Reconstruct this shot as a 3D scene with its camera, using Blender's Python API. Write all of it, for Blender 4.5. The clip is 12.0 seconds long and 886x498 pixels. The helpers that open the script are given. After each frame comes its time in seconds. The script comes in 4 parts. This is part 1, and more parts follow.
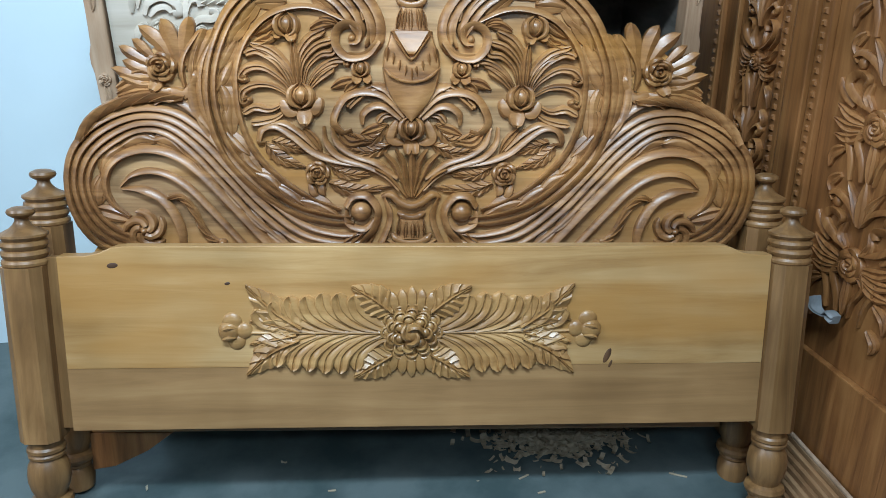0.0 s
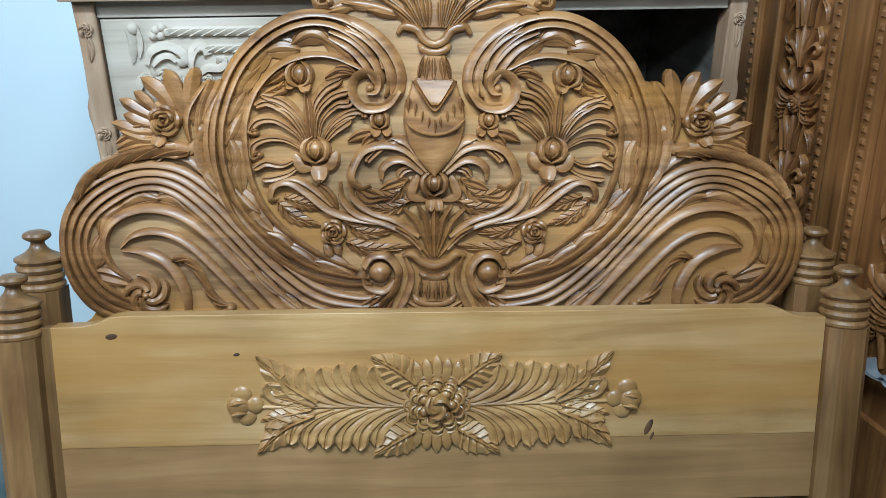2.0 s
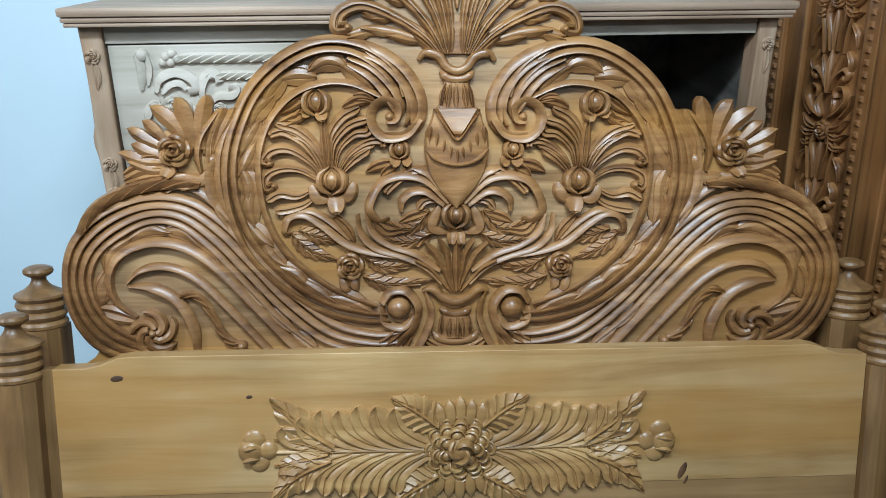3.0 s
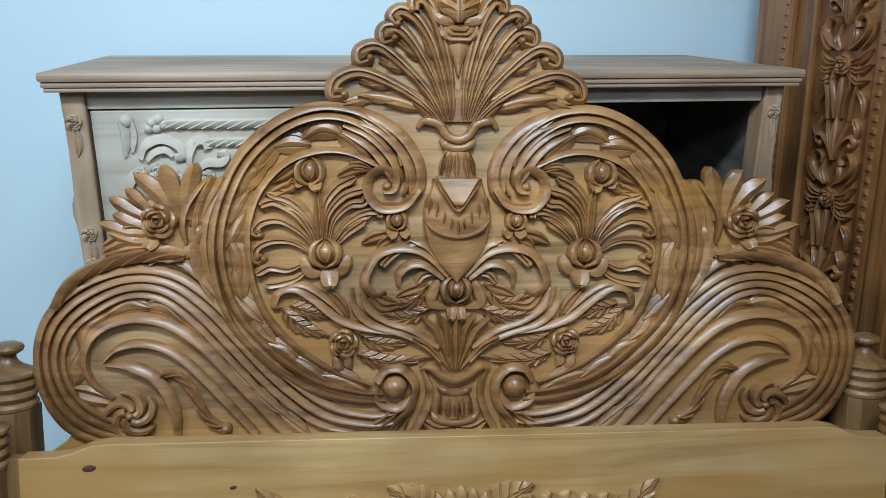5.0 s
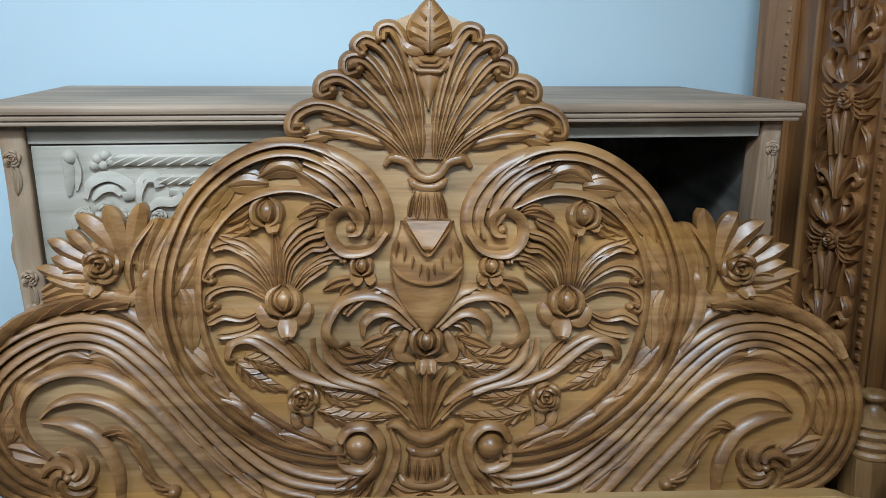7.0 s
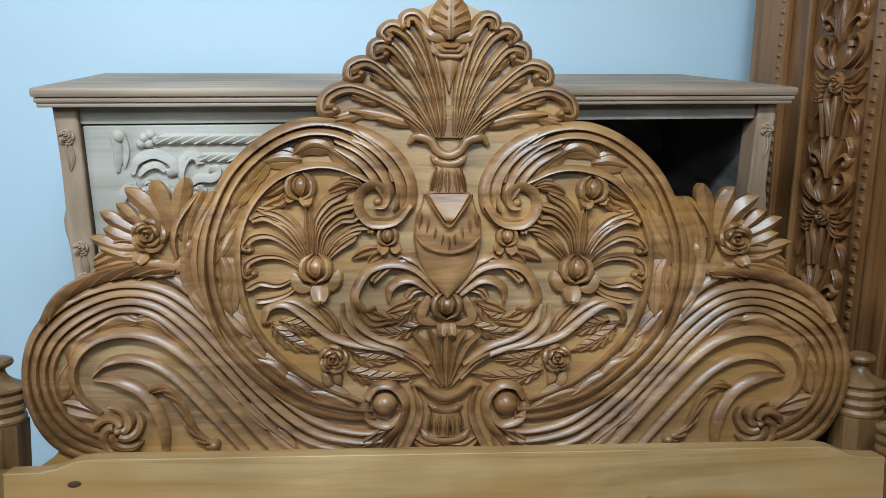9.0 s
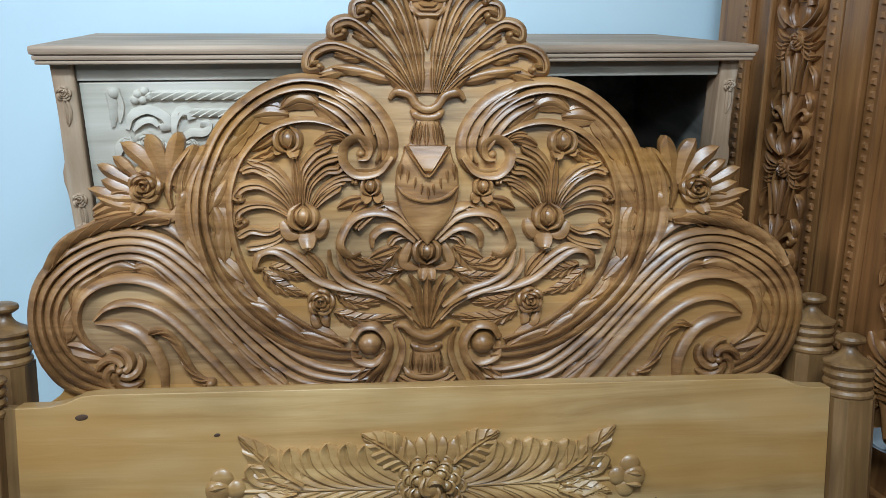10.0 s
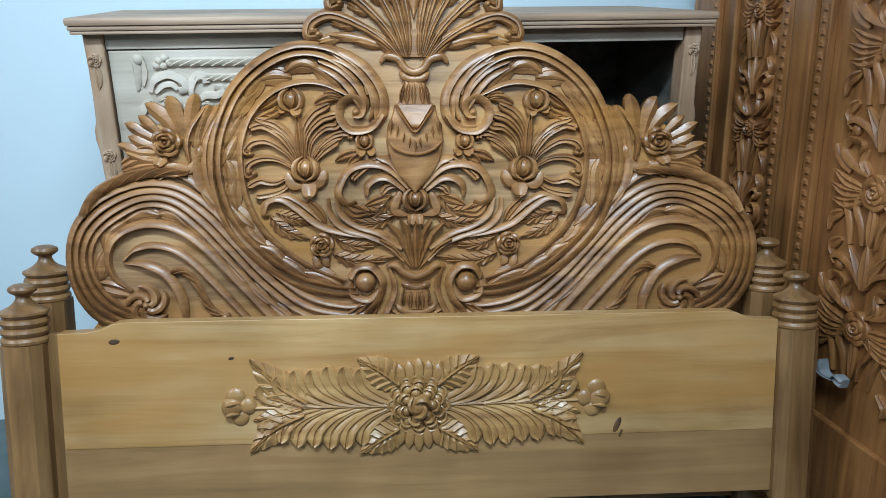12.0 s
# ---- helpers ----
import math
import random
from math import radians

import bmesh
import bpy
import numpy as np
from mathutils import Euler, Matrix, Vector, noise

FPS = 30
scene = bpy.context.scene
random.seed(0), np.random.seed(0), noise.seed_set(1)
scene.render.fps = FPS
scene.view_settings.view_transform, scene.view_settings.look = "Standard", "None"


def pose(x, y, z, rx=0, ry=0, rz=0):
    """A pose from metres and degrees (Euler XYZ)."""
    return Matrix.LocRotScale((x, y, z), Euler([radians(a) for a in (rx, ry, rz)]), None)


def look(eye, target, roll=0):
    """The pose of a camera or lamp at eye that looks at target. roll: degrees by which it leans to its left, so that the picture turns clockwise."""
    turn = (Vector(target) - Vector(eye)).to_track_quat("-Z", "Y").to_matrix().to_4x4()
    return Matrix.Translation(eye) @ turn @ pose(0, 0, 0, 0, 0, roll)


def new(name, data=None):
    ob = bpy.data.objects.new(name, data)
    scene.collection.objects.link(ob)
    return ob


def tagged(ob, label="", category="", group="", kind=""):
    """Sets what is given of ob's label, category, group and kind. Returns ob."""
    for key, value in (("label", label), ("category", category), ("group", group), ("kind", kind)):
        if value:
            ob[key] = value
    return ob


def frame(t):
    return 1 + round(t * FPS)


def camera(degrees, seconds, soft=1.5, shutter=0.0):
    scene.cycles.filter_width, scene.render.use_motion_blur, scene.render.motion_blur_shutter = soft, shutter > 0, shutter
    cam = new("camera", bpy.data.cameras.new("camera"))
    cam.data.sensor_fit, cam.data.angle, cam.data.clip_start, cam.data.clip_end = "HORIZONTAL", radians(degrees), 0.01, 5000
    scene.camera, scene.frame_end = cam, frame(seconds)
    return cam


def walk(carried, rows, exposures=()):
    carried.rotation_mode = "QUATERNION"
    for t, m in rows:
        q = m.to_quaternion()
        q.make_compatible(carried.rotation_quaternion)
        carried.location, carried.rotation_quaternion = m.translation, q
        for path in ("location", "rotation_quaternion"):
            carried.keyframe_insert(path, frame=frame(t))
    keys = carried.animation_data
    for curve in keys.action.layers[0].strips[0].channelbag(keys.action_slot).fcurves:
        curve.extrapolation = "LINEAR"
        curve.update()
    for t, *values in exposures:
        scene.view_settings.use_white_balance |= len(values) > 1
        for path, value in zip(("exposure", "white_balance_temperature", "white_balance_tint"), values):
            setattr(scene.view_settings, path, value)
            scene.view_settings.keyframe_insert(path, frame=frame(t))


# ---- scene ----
cam = camera(61.67, 12.0, 0.75)
# seconds, place in metres, turn in degrees
ROWS = [
    (0.0, -0.0317, 0.1271, 1.3000, 65.614, -0.357, -8.668),
    (0.5, -0.0282, 0.1530, 1.3082, 65.871, -0.245, -8.676),
    (1.0, -0.0286, 0.1888, 1.3115, 66.389, 0.101, -8.771),
    (1.5, -0.0402, 0.2302, 1.3159, 66.990, 0.089, -8.781),
    (2.0, -0.0646, 0.2806, 1.3324, 67.139, 0.046, -8.948),
    (2.5, -0.0917, 0.3275, 1.3332, 67.947, 0.053, -9.441),
    (3.0, -0.1073, 0.3621, 1.3331, 68.669, 0.035, -9.433),
    (5.0, -0.1223, 0.4540, 1.3583, 72.199, -0.541, -10.606),
    (5.5, -0.1023, 0.4987, 1.3592, 73.341, -0.620, -10.596),
    (6.0, -0.0764, 0.5329, 1.3585, 74.026, -0.662, -10.330),
    (6.5, -0.0414, 0.5559, 1.3638, 74.029, -0.711, -10.157),
    (8.5, -0.0662, 0.5136, 1.3477, 74.806, -0.641, -10.183),
    (9.0, -0.0964, 0.4491, 1.3462, 73.907, -0.634, -10.167),
    (9.5, -0.1074, 0.3916, 1.3372, 72.177, -0.515, -10.740),
    (10.0, -0.0989, 0.3507, 1.3379, 71.397, -0.541, -11.192),
    (10.5, -0.0720, 0.2938, 1.3385, 71.230, -0.261, -11.332),
    (11.0, -0.0493, 0.2294, 1.3365, 71.071, -0.293, -10.271),
    (11.5, -0.0533, 0.1772, 1.3344, 71.045, -0.092, -9.809),
    (12.0, -0.0653, 0.1438, 1.3161, 70.326, 0.182, -9.812),
]
walk(cam, [(t, pose(x, y, z, rx, ry, rz)) for t, x, y, z, rx, ry, rz in ROWS], exposures=[(0.0, 0.2, 6150, 10), (3.0, 0.05, 6150, 10), (5.0, -0.22, 6150, 10), (6.5, -0.32, 6150, 10), (8.5, -0.28, 6150, 10), (9.5, -0.1, 6150, 10), (12.0, 0.03, 6150, 10)])

# ---- light ----
world = bpy.data.worlds.new("world")
scene.world = world
world.use_nodes = True
world.node_tree.nodes["Background"].inputs[0].default_value = (0.75, 0.88, 1.0, 1)
world.node_tree.nodes["Background"].inputs[1].default_value = 0.05


def shop_lamp(name, place, target, length, width, power, colour, spread=180):
    lamp = bpy.data.lights.new(name, "AREA")
    lamp.shape, lamp.size, lamp.size_y, lamp.energy, lamp.color = "RECTANGLE", length, width, power, colour
    lamp.spread = radians(spread)
    ob = new(name, lamp)
    ob.matrix_world = look(place, target)
    return ob


shop_lamp("ceiling_tube", (-0.22, 0.35, 2.74), (0.0, 1.6, 1.0), 1.2, 0.2, 25.5, (0.72, 0.88, 1.0), 104)
shop_lamp("side_lamp", (-2.3, 0.6, 2.1), (0.6, 1.6, 0.9), 0.6, 0.6, 29, (0.9, 0.94, 1.0))
shop_lamp("back_tube", (0.1, -1.3, 2.72), (0.1, 1.8, 1.0), 1.2, 0.2, 20, (0.74, 0.89, 1.0))


# ---- materials ----
def mat(name, rough=0.5, coat=0.0, spec=0.5):
    m = bpy.data.materials.new(name)
    m.use_nodes = True
    b = m.node_tree.nodes["Principled BSDF"]
    b.inputs["Roughness"].default_value = rough
    b.inputs["Coat Weight"].default_value = coat
    b.inputs["Coat Roughness"].default_value = 0.27
    b.inputs["Specular IOR Level"].default_value = spec
    return m, m.node_tree, b


def link(t, a, b):
    t.links.new(a, b)


def node(t, kind, **values):
    n = t.nodes.new(kind)
    for k, v in values.items():
        n.inputs[k].default_value = v
    return n


def ramp(t, source, stops):
    r = t.nodes.new("ShaderNodeValToRGB")
    e = r.color_ramp.elements
    while len(e) < len(stops):
        e.new(0.5)
    for el, (p, c) in zip(e, stops):
        el.position, el.color = p, (*c, 1)
    link(t, source, r.inputs[0])
    return r.outputs[0]


def mix(t, kind, fac, a, b):
    n = t.nodes.new("ShaderNodeMix")
    n.data_type, n.blend_type = "RGBA", kind
    for sock, val in ((n.inputs[0], fac), (n.inputs[6], a), (n.inputs[7], b)):
        if hasattr(val, "links"):
            link(t, val, sock)
        else:
            sock.default_value = val if isinstance(val, float) else (*val, 1)
    return n.outputs[2]


def wood(name, dark, base, pale, stretch=(1.2, 14, 16), rough=0.42, coat=0.25, bump=0.12, joint=0.0, patch=None, vary=0.0, onset=0.54, share=0.5):
    """Sawn timber: streaks along the grain, broad tone drift, pores, plank-to-plank change."""
    m, t, b = mat(name, rough, coat)
    co = t.nodes.new("ShaderNodeTexCoord").outputs["Object"]
    mp = node(t, "ShaderNodeMapping", Scale=stretch)
    link(t, co, mp.inputs[0])
    warp = node(t, "ShaderNodeTexNoise", Scale=1.3, Detail=2.0)
    link(t, mp.outputs[0], warp.inputs["Vector"])
    add = t.nodes.new("ShaderNodeVectorMath")
    add.operation = "MULTIPLY_ADD"
    add.inputs[1].default_value = (0.9, 0.9, 0.9)
    link(t, warp.outputs["Color"], add.inputs[0])
    link(t, mp.outputs[0], add.inputs[2])
    streak = node(t, "ShaderNodeTexNoise", Scale=2.2, Detail=7.0, Roughness=0.62)
    link(t, add.outputs[0], streak.inputs["Vector"])
    colour = ramp(t, streak.outputs[0], [(0.3, dark), (0.5, base), (0.68, pale)])
    drift = node(t, "ShaderNodeTexNoise", Scale=3.2, Detail=3.0)
    link(t, co, drift.inputs["Vector"])
    tone = ramp(t, drift.outputs[0], [(0.3, (0.62, 0.58, 0.5)), (0.62, (1.12, 1.1, 1.06))])
    colour = mix(t, "MULTIPLY", 0.85, colour, tone)
    if patch:
        blot = node(t, "ShaderNodeTexNoise", Scale=1.6, Detail=2.0)
        mp2 = node(t, "ShaderNodeMapping", Scale=(1.0, 1.0, 3.4), Location=(7.3, 0, 4.1))
        link(t, co, mp2.inputs[0])
        link(t, mp2.outputs[0], blot.inputs["Vector"])
        fac = ramp(t, blot.outputs[0], [(onset, (0, 0, 0)), (onset + 0.12, (share, share, share))])
        colour = mix(t, "MIX", fac, colour, patch)
    if joint:
        sep = t.nodes.new("ShaderNodeSeparateXYZ")
        link(t, co, sep.inputs[0])
        d = t.nodes.new("ShaderNodeMath")
        d.operation = "DIVIDE"
        d.inputs[1].default_value = joint
        link(t, sep.outputs[2], d.inputs[0])
        fl = t.nodes.new("ShaderNodeMath")
        fl.operation = "FLOOR"
        link(t, d.outputs[0], fl.inputs[0])
        wn = t.nodes.new("ShaderNodeTexWhiteNoise")
        wn.noise_dimensions = "1D"
        link(t, fl.outputs[0], wn.inputs["W"])
        colour = mix(t, "MULTIPLY", 0.75, colour, ramp(t, wn.outputs[0], [(0.0, (0.7, 0.66, 0.62)), (1.0, (1.12, 1.1, 1.02))]))
    if vary:
        info = t.nodes.new("ShaderNodeObjectInfo")
        colour = mix(t, "MULTIPLY", vary, colour, ramp(t, info.outputs["Random"], [(0.0, (0.66, 0.63, 0.6)), (1.0, (1.2, 1.16, 1.1))]))
    link(t, colour, b.inputs["Base Color"])
    pore = node(t, "ShaderNodeTexNoise", Scale=9.0, Detail=4.0)
    link(t, add.outputs[0], pore.inputs["Vector"])
    rr = t.nodes.new("ShaderNodeMapRange")
    rr.inputs[3].default_value, rr.inputs[4].default_value = rough - 0.1, rough + 0.14
    link(t, drift.outputs[0], rr.inputs[0])
    link(t, rr.outputs[0], b.inputs["Roughness"])
    bp = node(t, "ShaderNodeBump", Strength=bump, Distance=0.004)
    link(t, pore.outputs[0], bp.inputs["Height"])
    link(t, bp.outputs[0], b.inputs["Normal"])
    return m


def paint(name, base, other, rough=0.7, scale=2.0, bump=0.08, fine=60.0, spec=0.4):
    m, t, b = mat(name, rough, 0, spec)
    co = t.nodes.new("ShaderNodeTexCoord").outputs["Object"]
    n1 = node(t, "ShaderNodeTexNoise", Scale=scale, Detail=6.0, Roughness=0.6)
    link(t, co, n1.inputs["Vector"])
    n2 = node(t, "ShaderNodeTexNoise", Scale=fine, Detail=3.0)
    link(t, co, n2.inputs["Vector"])
    link(t, ramp(t, n1.outputs[0], [(0.35, other), (0.62, base)]), b.inputs["Base Color"])
    bp = node(t, "ShaderNodeBump", Strength=bump, Distance=0.003)
    link(t, n2.outputs[0], bp.inputs["Height"])
    link(t, bp.outputs[0], b.inputs["Normal"])
    return m


CARVED = wood("varnished_carved_wood", (0.13, 0.058, 0.022), (0.3, 0.15, 0.056), (0.43, 0.24, 0.1), (2.0, 12, 16), 0.4, 0.34, 0.22, 0.155, (0.42, 0.2, 0.04), 0.0, 0.55, 0.42)
GROUND = wood("carved_ground_wood", (0.19, 0.108, 0.05), (0.39, 0.246, 0.124), (0.5, 0.342, 0.188), (1.2, 12, 17), 0.38, 0.4, 0.12, 0.155, (0.46, 0.22, 0.048), 0.0, 0.42, 0.6)
PLANK = wood("sanded_plank_wood", (0.31, 0.165, 0.056), (0.46, 0.288, 0.122), (0.55, 0.375, 0.185), (0.7, 8, 11), 0.36, 0.22, 0.1, 0.0, (0.42, 0.215, 0.06), 0.0, 0.47, 0.7)
PLANK_LOW = wood("darker_plank_wood", (0.25, 0.142, 0.058), (0.33, 0.193, 0.081), (0.39, 0.24, 0.106), (0.7, 8, 11), 0.5, 0.05, 0.08)
FLORAL = wood("footboard_carving_wood", (0.25, 0.13, 0.046), (0.39, 0.222, 0.082), (0.5, 0.315, 0.13), (2, 10, 14), 0.38, 0.3, 0.14)
POST = wood("post_wood", (0.11, 0.058, 0.022), (0.235, 0.128, 0.05), (0.35, 0.205, 0.085), (11, 11, 0.9), 0.42, 0.2, 0.1, vary=0.3)
RAW = wood("raw_grey_wood", (0.36, 0.32, 0.265), (0.46, 0.42, 0.355), (0.53, 0.49, 0.43), (0.9, 11, 13), 0.68, 0, 0.1)
RAW_UP = wood("raw_post_wood", (0.25, 0.15, 0.085), (0.4, 0.275, 0.18), (0.5, 0.39, 0.29), (11, 11, 0.9), 0.66, 0, 0.1)
RAW_TOP = wood("raw_top_wood", (0.26, 0.175, 0.12), (0.38, 0.27, 0.19), (0.47, 0.36, 0.27), (0.8, 9, 12), 0.55, 0, 0.08)
DOOR = wood("reddish_door_wood", (0.125, 0.05, 0.017), (0.265, 0.117, 0.038), (0.37, 0.182, 0.064), (12, 12, 0.8), 0.42, 0.2, 0.12, vary=0.25)
# cabinet inside: the compartment's shade is put into the colour, darker than RAW
INNER_SHADED = wood("shaded_inner_board", (0.1, 0.095, 0.085), (0.19, 0.18, 0.165), (0.27, 0.255, 0.235), (9, 2, 9), 0.7, 0, 0.06)
SLAT = wood("plinth_slat_wood", (0.13, 0.07, 0.032), (0.23, 0.13, 0.062), (0.36, 0.245, 0.14), (12, 0.8, 12), 0.55, 0, 0.1, vary=0.5)
KNOT = wood("dark_knot", (0.03, 0.014, 0.007), (0.075, 0.036, 0.016), (0.16, 0.08, 0.035), (9, 9, 9), 0.6, 0, 0.1)
WALL = paint("pale_blue_wall_paint", (0.63, 0.78, 0.84), (0.6, 0.75, 0.815), 0.62, 1.4, 0.05, 90)
SHOP = paint("shop_wall_paint", (0.5, 0.56, 0.58), (0.44, 0.5, 0.53), 0.7, 1.4)
CEIL = paint("ceiling_paint", (0.7, 0.73, 0.74), (0.64, 0.68, 0.7), 0.8)
FLOOR = paint("teal_floor_coat", (0.108, 0.142, 0.143), (0.052, 0.08, 0.082), 0.42, 5.0, 0.1, 120)
SHAVING = paint("pale_wood_shaving", (0.44, 0.38, 0.28), (0.3, 0.25, 0.17), 0.75, 30)
TAPE = paint("grey_plastic_wrap", (0.23, 0.25, 0.26), (0.16, 0.175, 0.18), 0.6, 20, 0.2, 40, 0.4)


# ---- mesh helpers; a board's own axes are x along it, z up it and y into it ----
def empty(name, m, label, category, group="", kind=""):
    ob = new(name)
    ob.matrix_world = m
    ob.empty_display_size = 0.05
    return tagged(ob, label, category, group, kind)


def mesh_part(name, verts, faces, material, parent=None, label="", smooth=True, m=None):
    me = bpy.data.meshes.new(name)
    me.from_pydata(verts, [], faces)
    me.materials.append(material)
    if smooth:
        me.shade_smooth()
        me.set_sharp_from_angle(angle=radians(33))
    ob = new(name, me)
    ob.parent = parent
    if m is not None:
        ob.matrix_local = m
    if label:
        ob["label"] = label
    return ob


def part(name, bm, material, parent=None, label="", smooth=False):
    bmesh.ops.recalc_face_normals(bm, faces=bm.faces)
    me = bpy.data.meshes.new(name)
    bm.to_mesh(me)
    bm.free()
    me.materials.append(material)
    if smooth:
        me.shade_smooth()
        me.set_sharp_from_angle(angle=radians(38))
    ob = new(name, me)
    ob.parent = parent
    if label:
        ob["label"] = label
    return ob


def block(bm, a, b, bevel=0.0):
    r = bmesh.ops.create_cube(bm, size=1)
    for v in r["verts"]:
        v.co = Vector([a[i] + (v.co[i] + 0.5) * (b[i] - a[i]) for i in range(3)])
    if bevel:
        edges = {e for v in r["verts"] for e in v.link_edges}
        bmesh.ops.bevel(bm, geom=list(edges), offset=bevel, segments=2, affect="EDGES", profile=0.6)
    return bm


def slab(name, a, b, material, parent=None, bevel=0.003, label=""):
    return part(name, block(bmesh.new(), a, b, bevel), material, parent, label)


def lathe(profile, n=28):
    """Turned solid round z: rows of radius and height."""
    verts, faces = [], []
    for r, z in profile:
        for k in range(n):
            a = 2 * math.pi * k / n
            verts.append((r * math.cos(a), r * math.sin(a), z))
    for i in range(len(profile) - 1):
        for k in range(n):
            j = (k + 1) % n
            faces.append((i * n + k, i * n + j, (i + 1) * n + j, (i + 1) * n + k))
    faces.append(tuple(range(n))[::-1])
    faces.append(tuple((len(profile) - 1) * n + k for k in range(n)))
    return verts, faces


def glide(points, per=6):
    """A smooth line through the points."""
    p = [Vector(q) for q in points]
    if len(p) < 3:
        return [p[0].lerp(p[-1], i / (2 * per)) for i in range(2 * per + 1)]
    p = [2 * p[0] - p[1]] + p + [2 * p[-1] - p[-2]]
    out = []
    for i in range(1, len(p) - 2):
        for k in range(per):
            t = k / per
            out.append(0.5 * (2 * p[i] + (p[i + 1] - p[i - 1]) * t + (2 * p[i - 1] - 5 * p[i] + 4 * p[i + 1] - p[i + 2]) * t * t
                              + (3 * p[i] - p[i - 1] - 3 * p[i + 1] + p[i + 2]) * t ** 3))
    out.append(p[-2])
    return out


ROUND = ((-1, 0), (-0.9, 0.6), (-0.68, 0.92), (0, 1), (0.55, 0.86), (0.86, 0.5), (1, 0))
STEP = ((-1, 0), (-0.94, 0.5), (-0.78, 0.82), (-0.4, 0.97), (0.05, 1.0), (0.45, 0.93), (0.78, 0.7), (0.95, 0.38), (1, 0))
CREASE = ((-1, 0), (-0.94, 0.75), (-0.55, 1.0), (-0.04, 0.5), (0.1, 0.52), (0.45, 0.92), (0.92, 0.6), (1, 0))
VEINED = ((-1, 0), (-0.95, 0.6), (-0.5, 1.0), (-0.06, 0.42), (0.06, 0.42), (0.5, 1.0), (0.95, 0.6), (1, 0))
FLUTED = ((-1, 0), (-0.95, 0.8), (-0.76, 1.0), (-0.35, 0.84), (-0.1, 0.46), (-0.04, 0.46), (0.06, 0.8), (0.36, 0.78), (0.7, 0.5), (0.93, 0.3), (1, 0))
SLOPE = ((-1, 0), (-0.97, 0.82), (-0.88, 1.0), (-0.55, 0.98), (0.0, 0.84), (0.45, 0.68), (0.85, 0.48), (0.98, 0.34), (1, 0))
FLAT = ((-1, 0), (-0.97, 0.8), (-0.8, 1.0), (0, 0.94), (0.8, 1.0), (0.97, 0.8), (1, 0))
SWELL = ((-1, 0), (-0.96, 0.4), (-0.75, 0.72), (-0.4, 0.93), (0, 1.0), (0.4, 0.93), (0.75, 0.72), (0.96, 0.4), (1, 0))
SCOOP = ((-1, 0), (-0.97, 0.72), (-0.84, 1.0), (-0.62, 0.95), (-0.3, 0.82), (0, 0.78), (0.3, 0.82), (0.62, 0.95), (0.84, 1.0), (0.97, 0.72), (1, 0))
GOBLET = ((-1, 0), (-0.99, 0.5), (-0.93, 0.72), (-0.7, 0.88), (-0.35, 0.97), (0, 1.0), (0.35, 0.97), (0.7, 0.88), (0.93, 0.72), (0.99, 0.5), (1, 0))
BLADE = ((-1, 0), (-0.96, 0.5), (-0.6, 0.78), (-0.12, 1.0), (0.04, 0.9), (0.5, 0.62), (0.93, 0.44), (1, 0))
FOLD = ((-1, 0), (-0.95, 0.45), (-0.62, 0.66), (-0.56, 0.54), (-0.5, 0.7), (-0.06, 1.0), (0.06, 0.95), (0.3, 0.72), (0.36, 0.58), (0.42, 0.68), (0.7, 0.5), (0.94, 0.36), (1, 0))
SKIRT = 0.011


def sweep(line, wide, high, section, base, vein=0.0, shear=0.0):
    """A carved solid swept along a line in the board's plane: wide and high give half width and height at 0..1.
    A lopsided section turns its slope to the upper side; vein cuts that many slanting grooves."""
    n, k = len(line), len(section) + 2
    if section in (SLOPE, FLUTED, BLADE) and sum(b.x - a.x for a, b in zip(line, line[1:])) < 0:
        section = tuple((-s, e) for s, e in section[::-1])
    verts, faces = [], []
    for i, p in enumerate(line):
        t = i / (n - 1)
        d = (line[min(i + 1, n - 1)] - line[max(i - 1, 0)]).normalized()
        side = Vector((-d.y, d.x))
        w, h = wide(t), high(t)
        cut = 1 - 0.5 * ((t * vein) % 1.0) if vein else 1.0
        for s, e in section:
            if vein:
                back = abs(s) if shear > 0 else s
                f = min(1, max(0, t + back * abs(shear))) * (n - 1)
                o = min(int(f), n - 2)
                q = line[o].lerp(line[o + 1], f - o) + side * (s * w)
                e *= cut
            else:
                q = p + side * (s * w)
            verts.append((q.x, -(base + e * h), q.y))
        for s in (0.9, -0.9):
            q = p + side * (s * w)
            verts.append((q.x, -(base - SKIRT), q.y))
    for i in range(n - 1):
        for j in range(k):
            a, b = i * k + j, i * k + (j + 1) % k
            faces.append((a, b, b + k, a + k))
    faces.append(tuple(range(k))[::-1])
    faces.append(tuple((n - 1) * k + j for j in range(k)))
    return verts, faces


def merged(pieces):
    verts, faces = [], []
    for v, f in pieces:
        o = len(verts)
        verts += v
        faces += [tuple(i + o for i in q) for q in f]
    return verts, faces


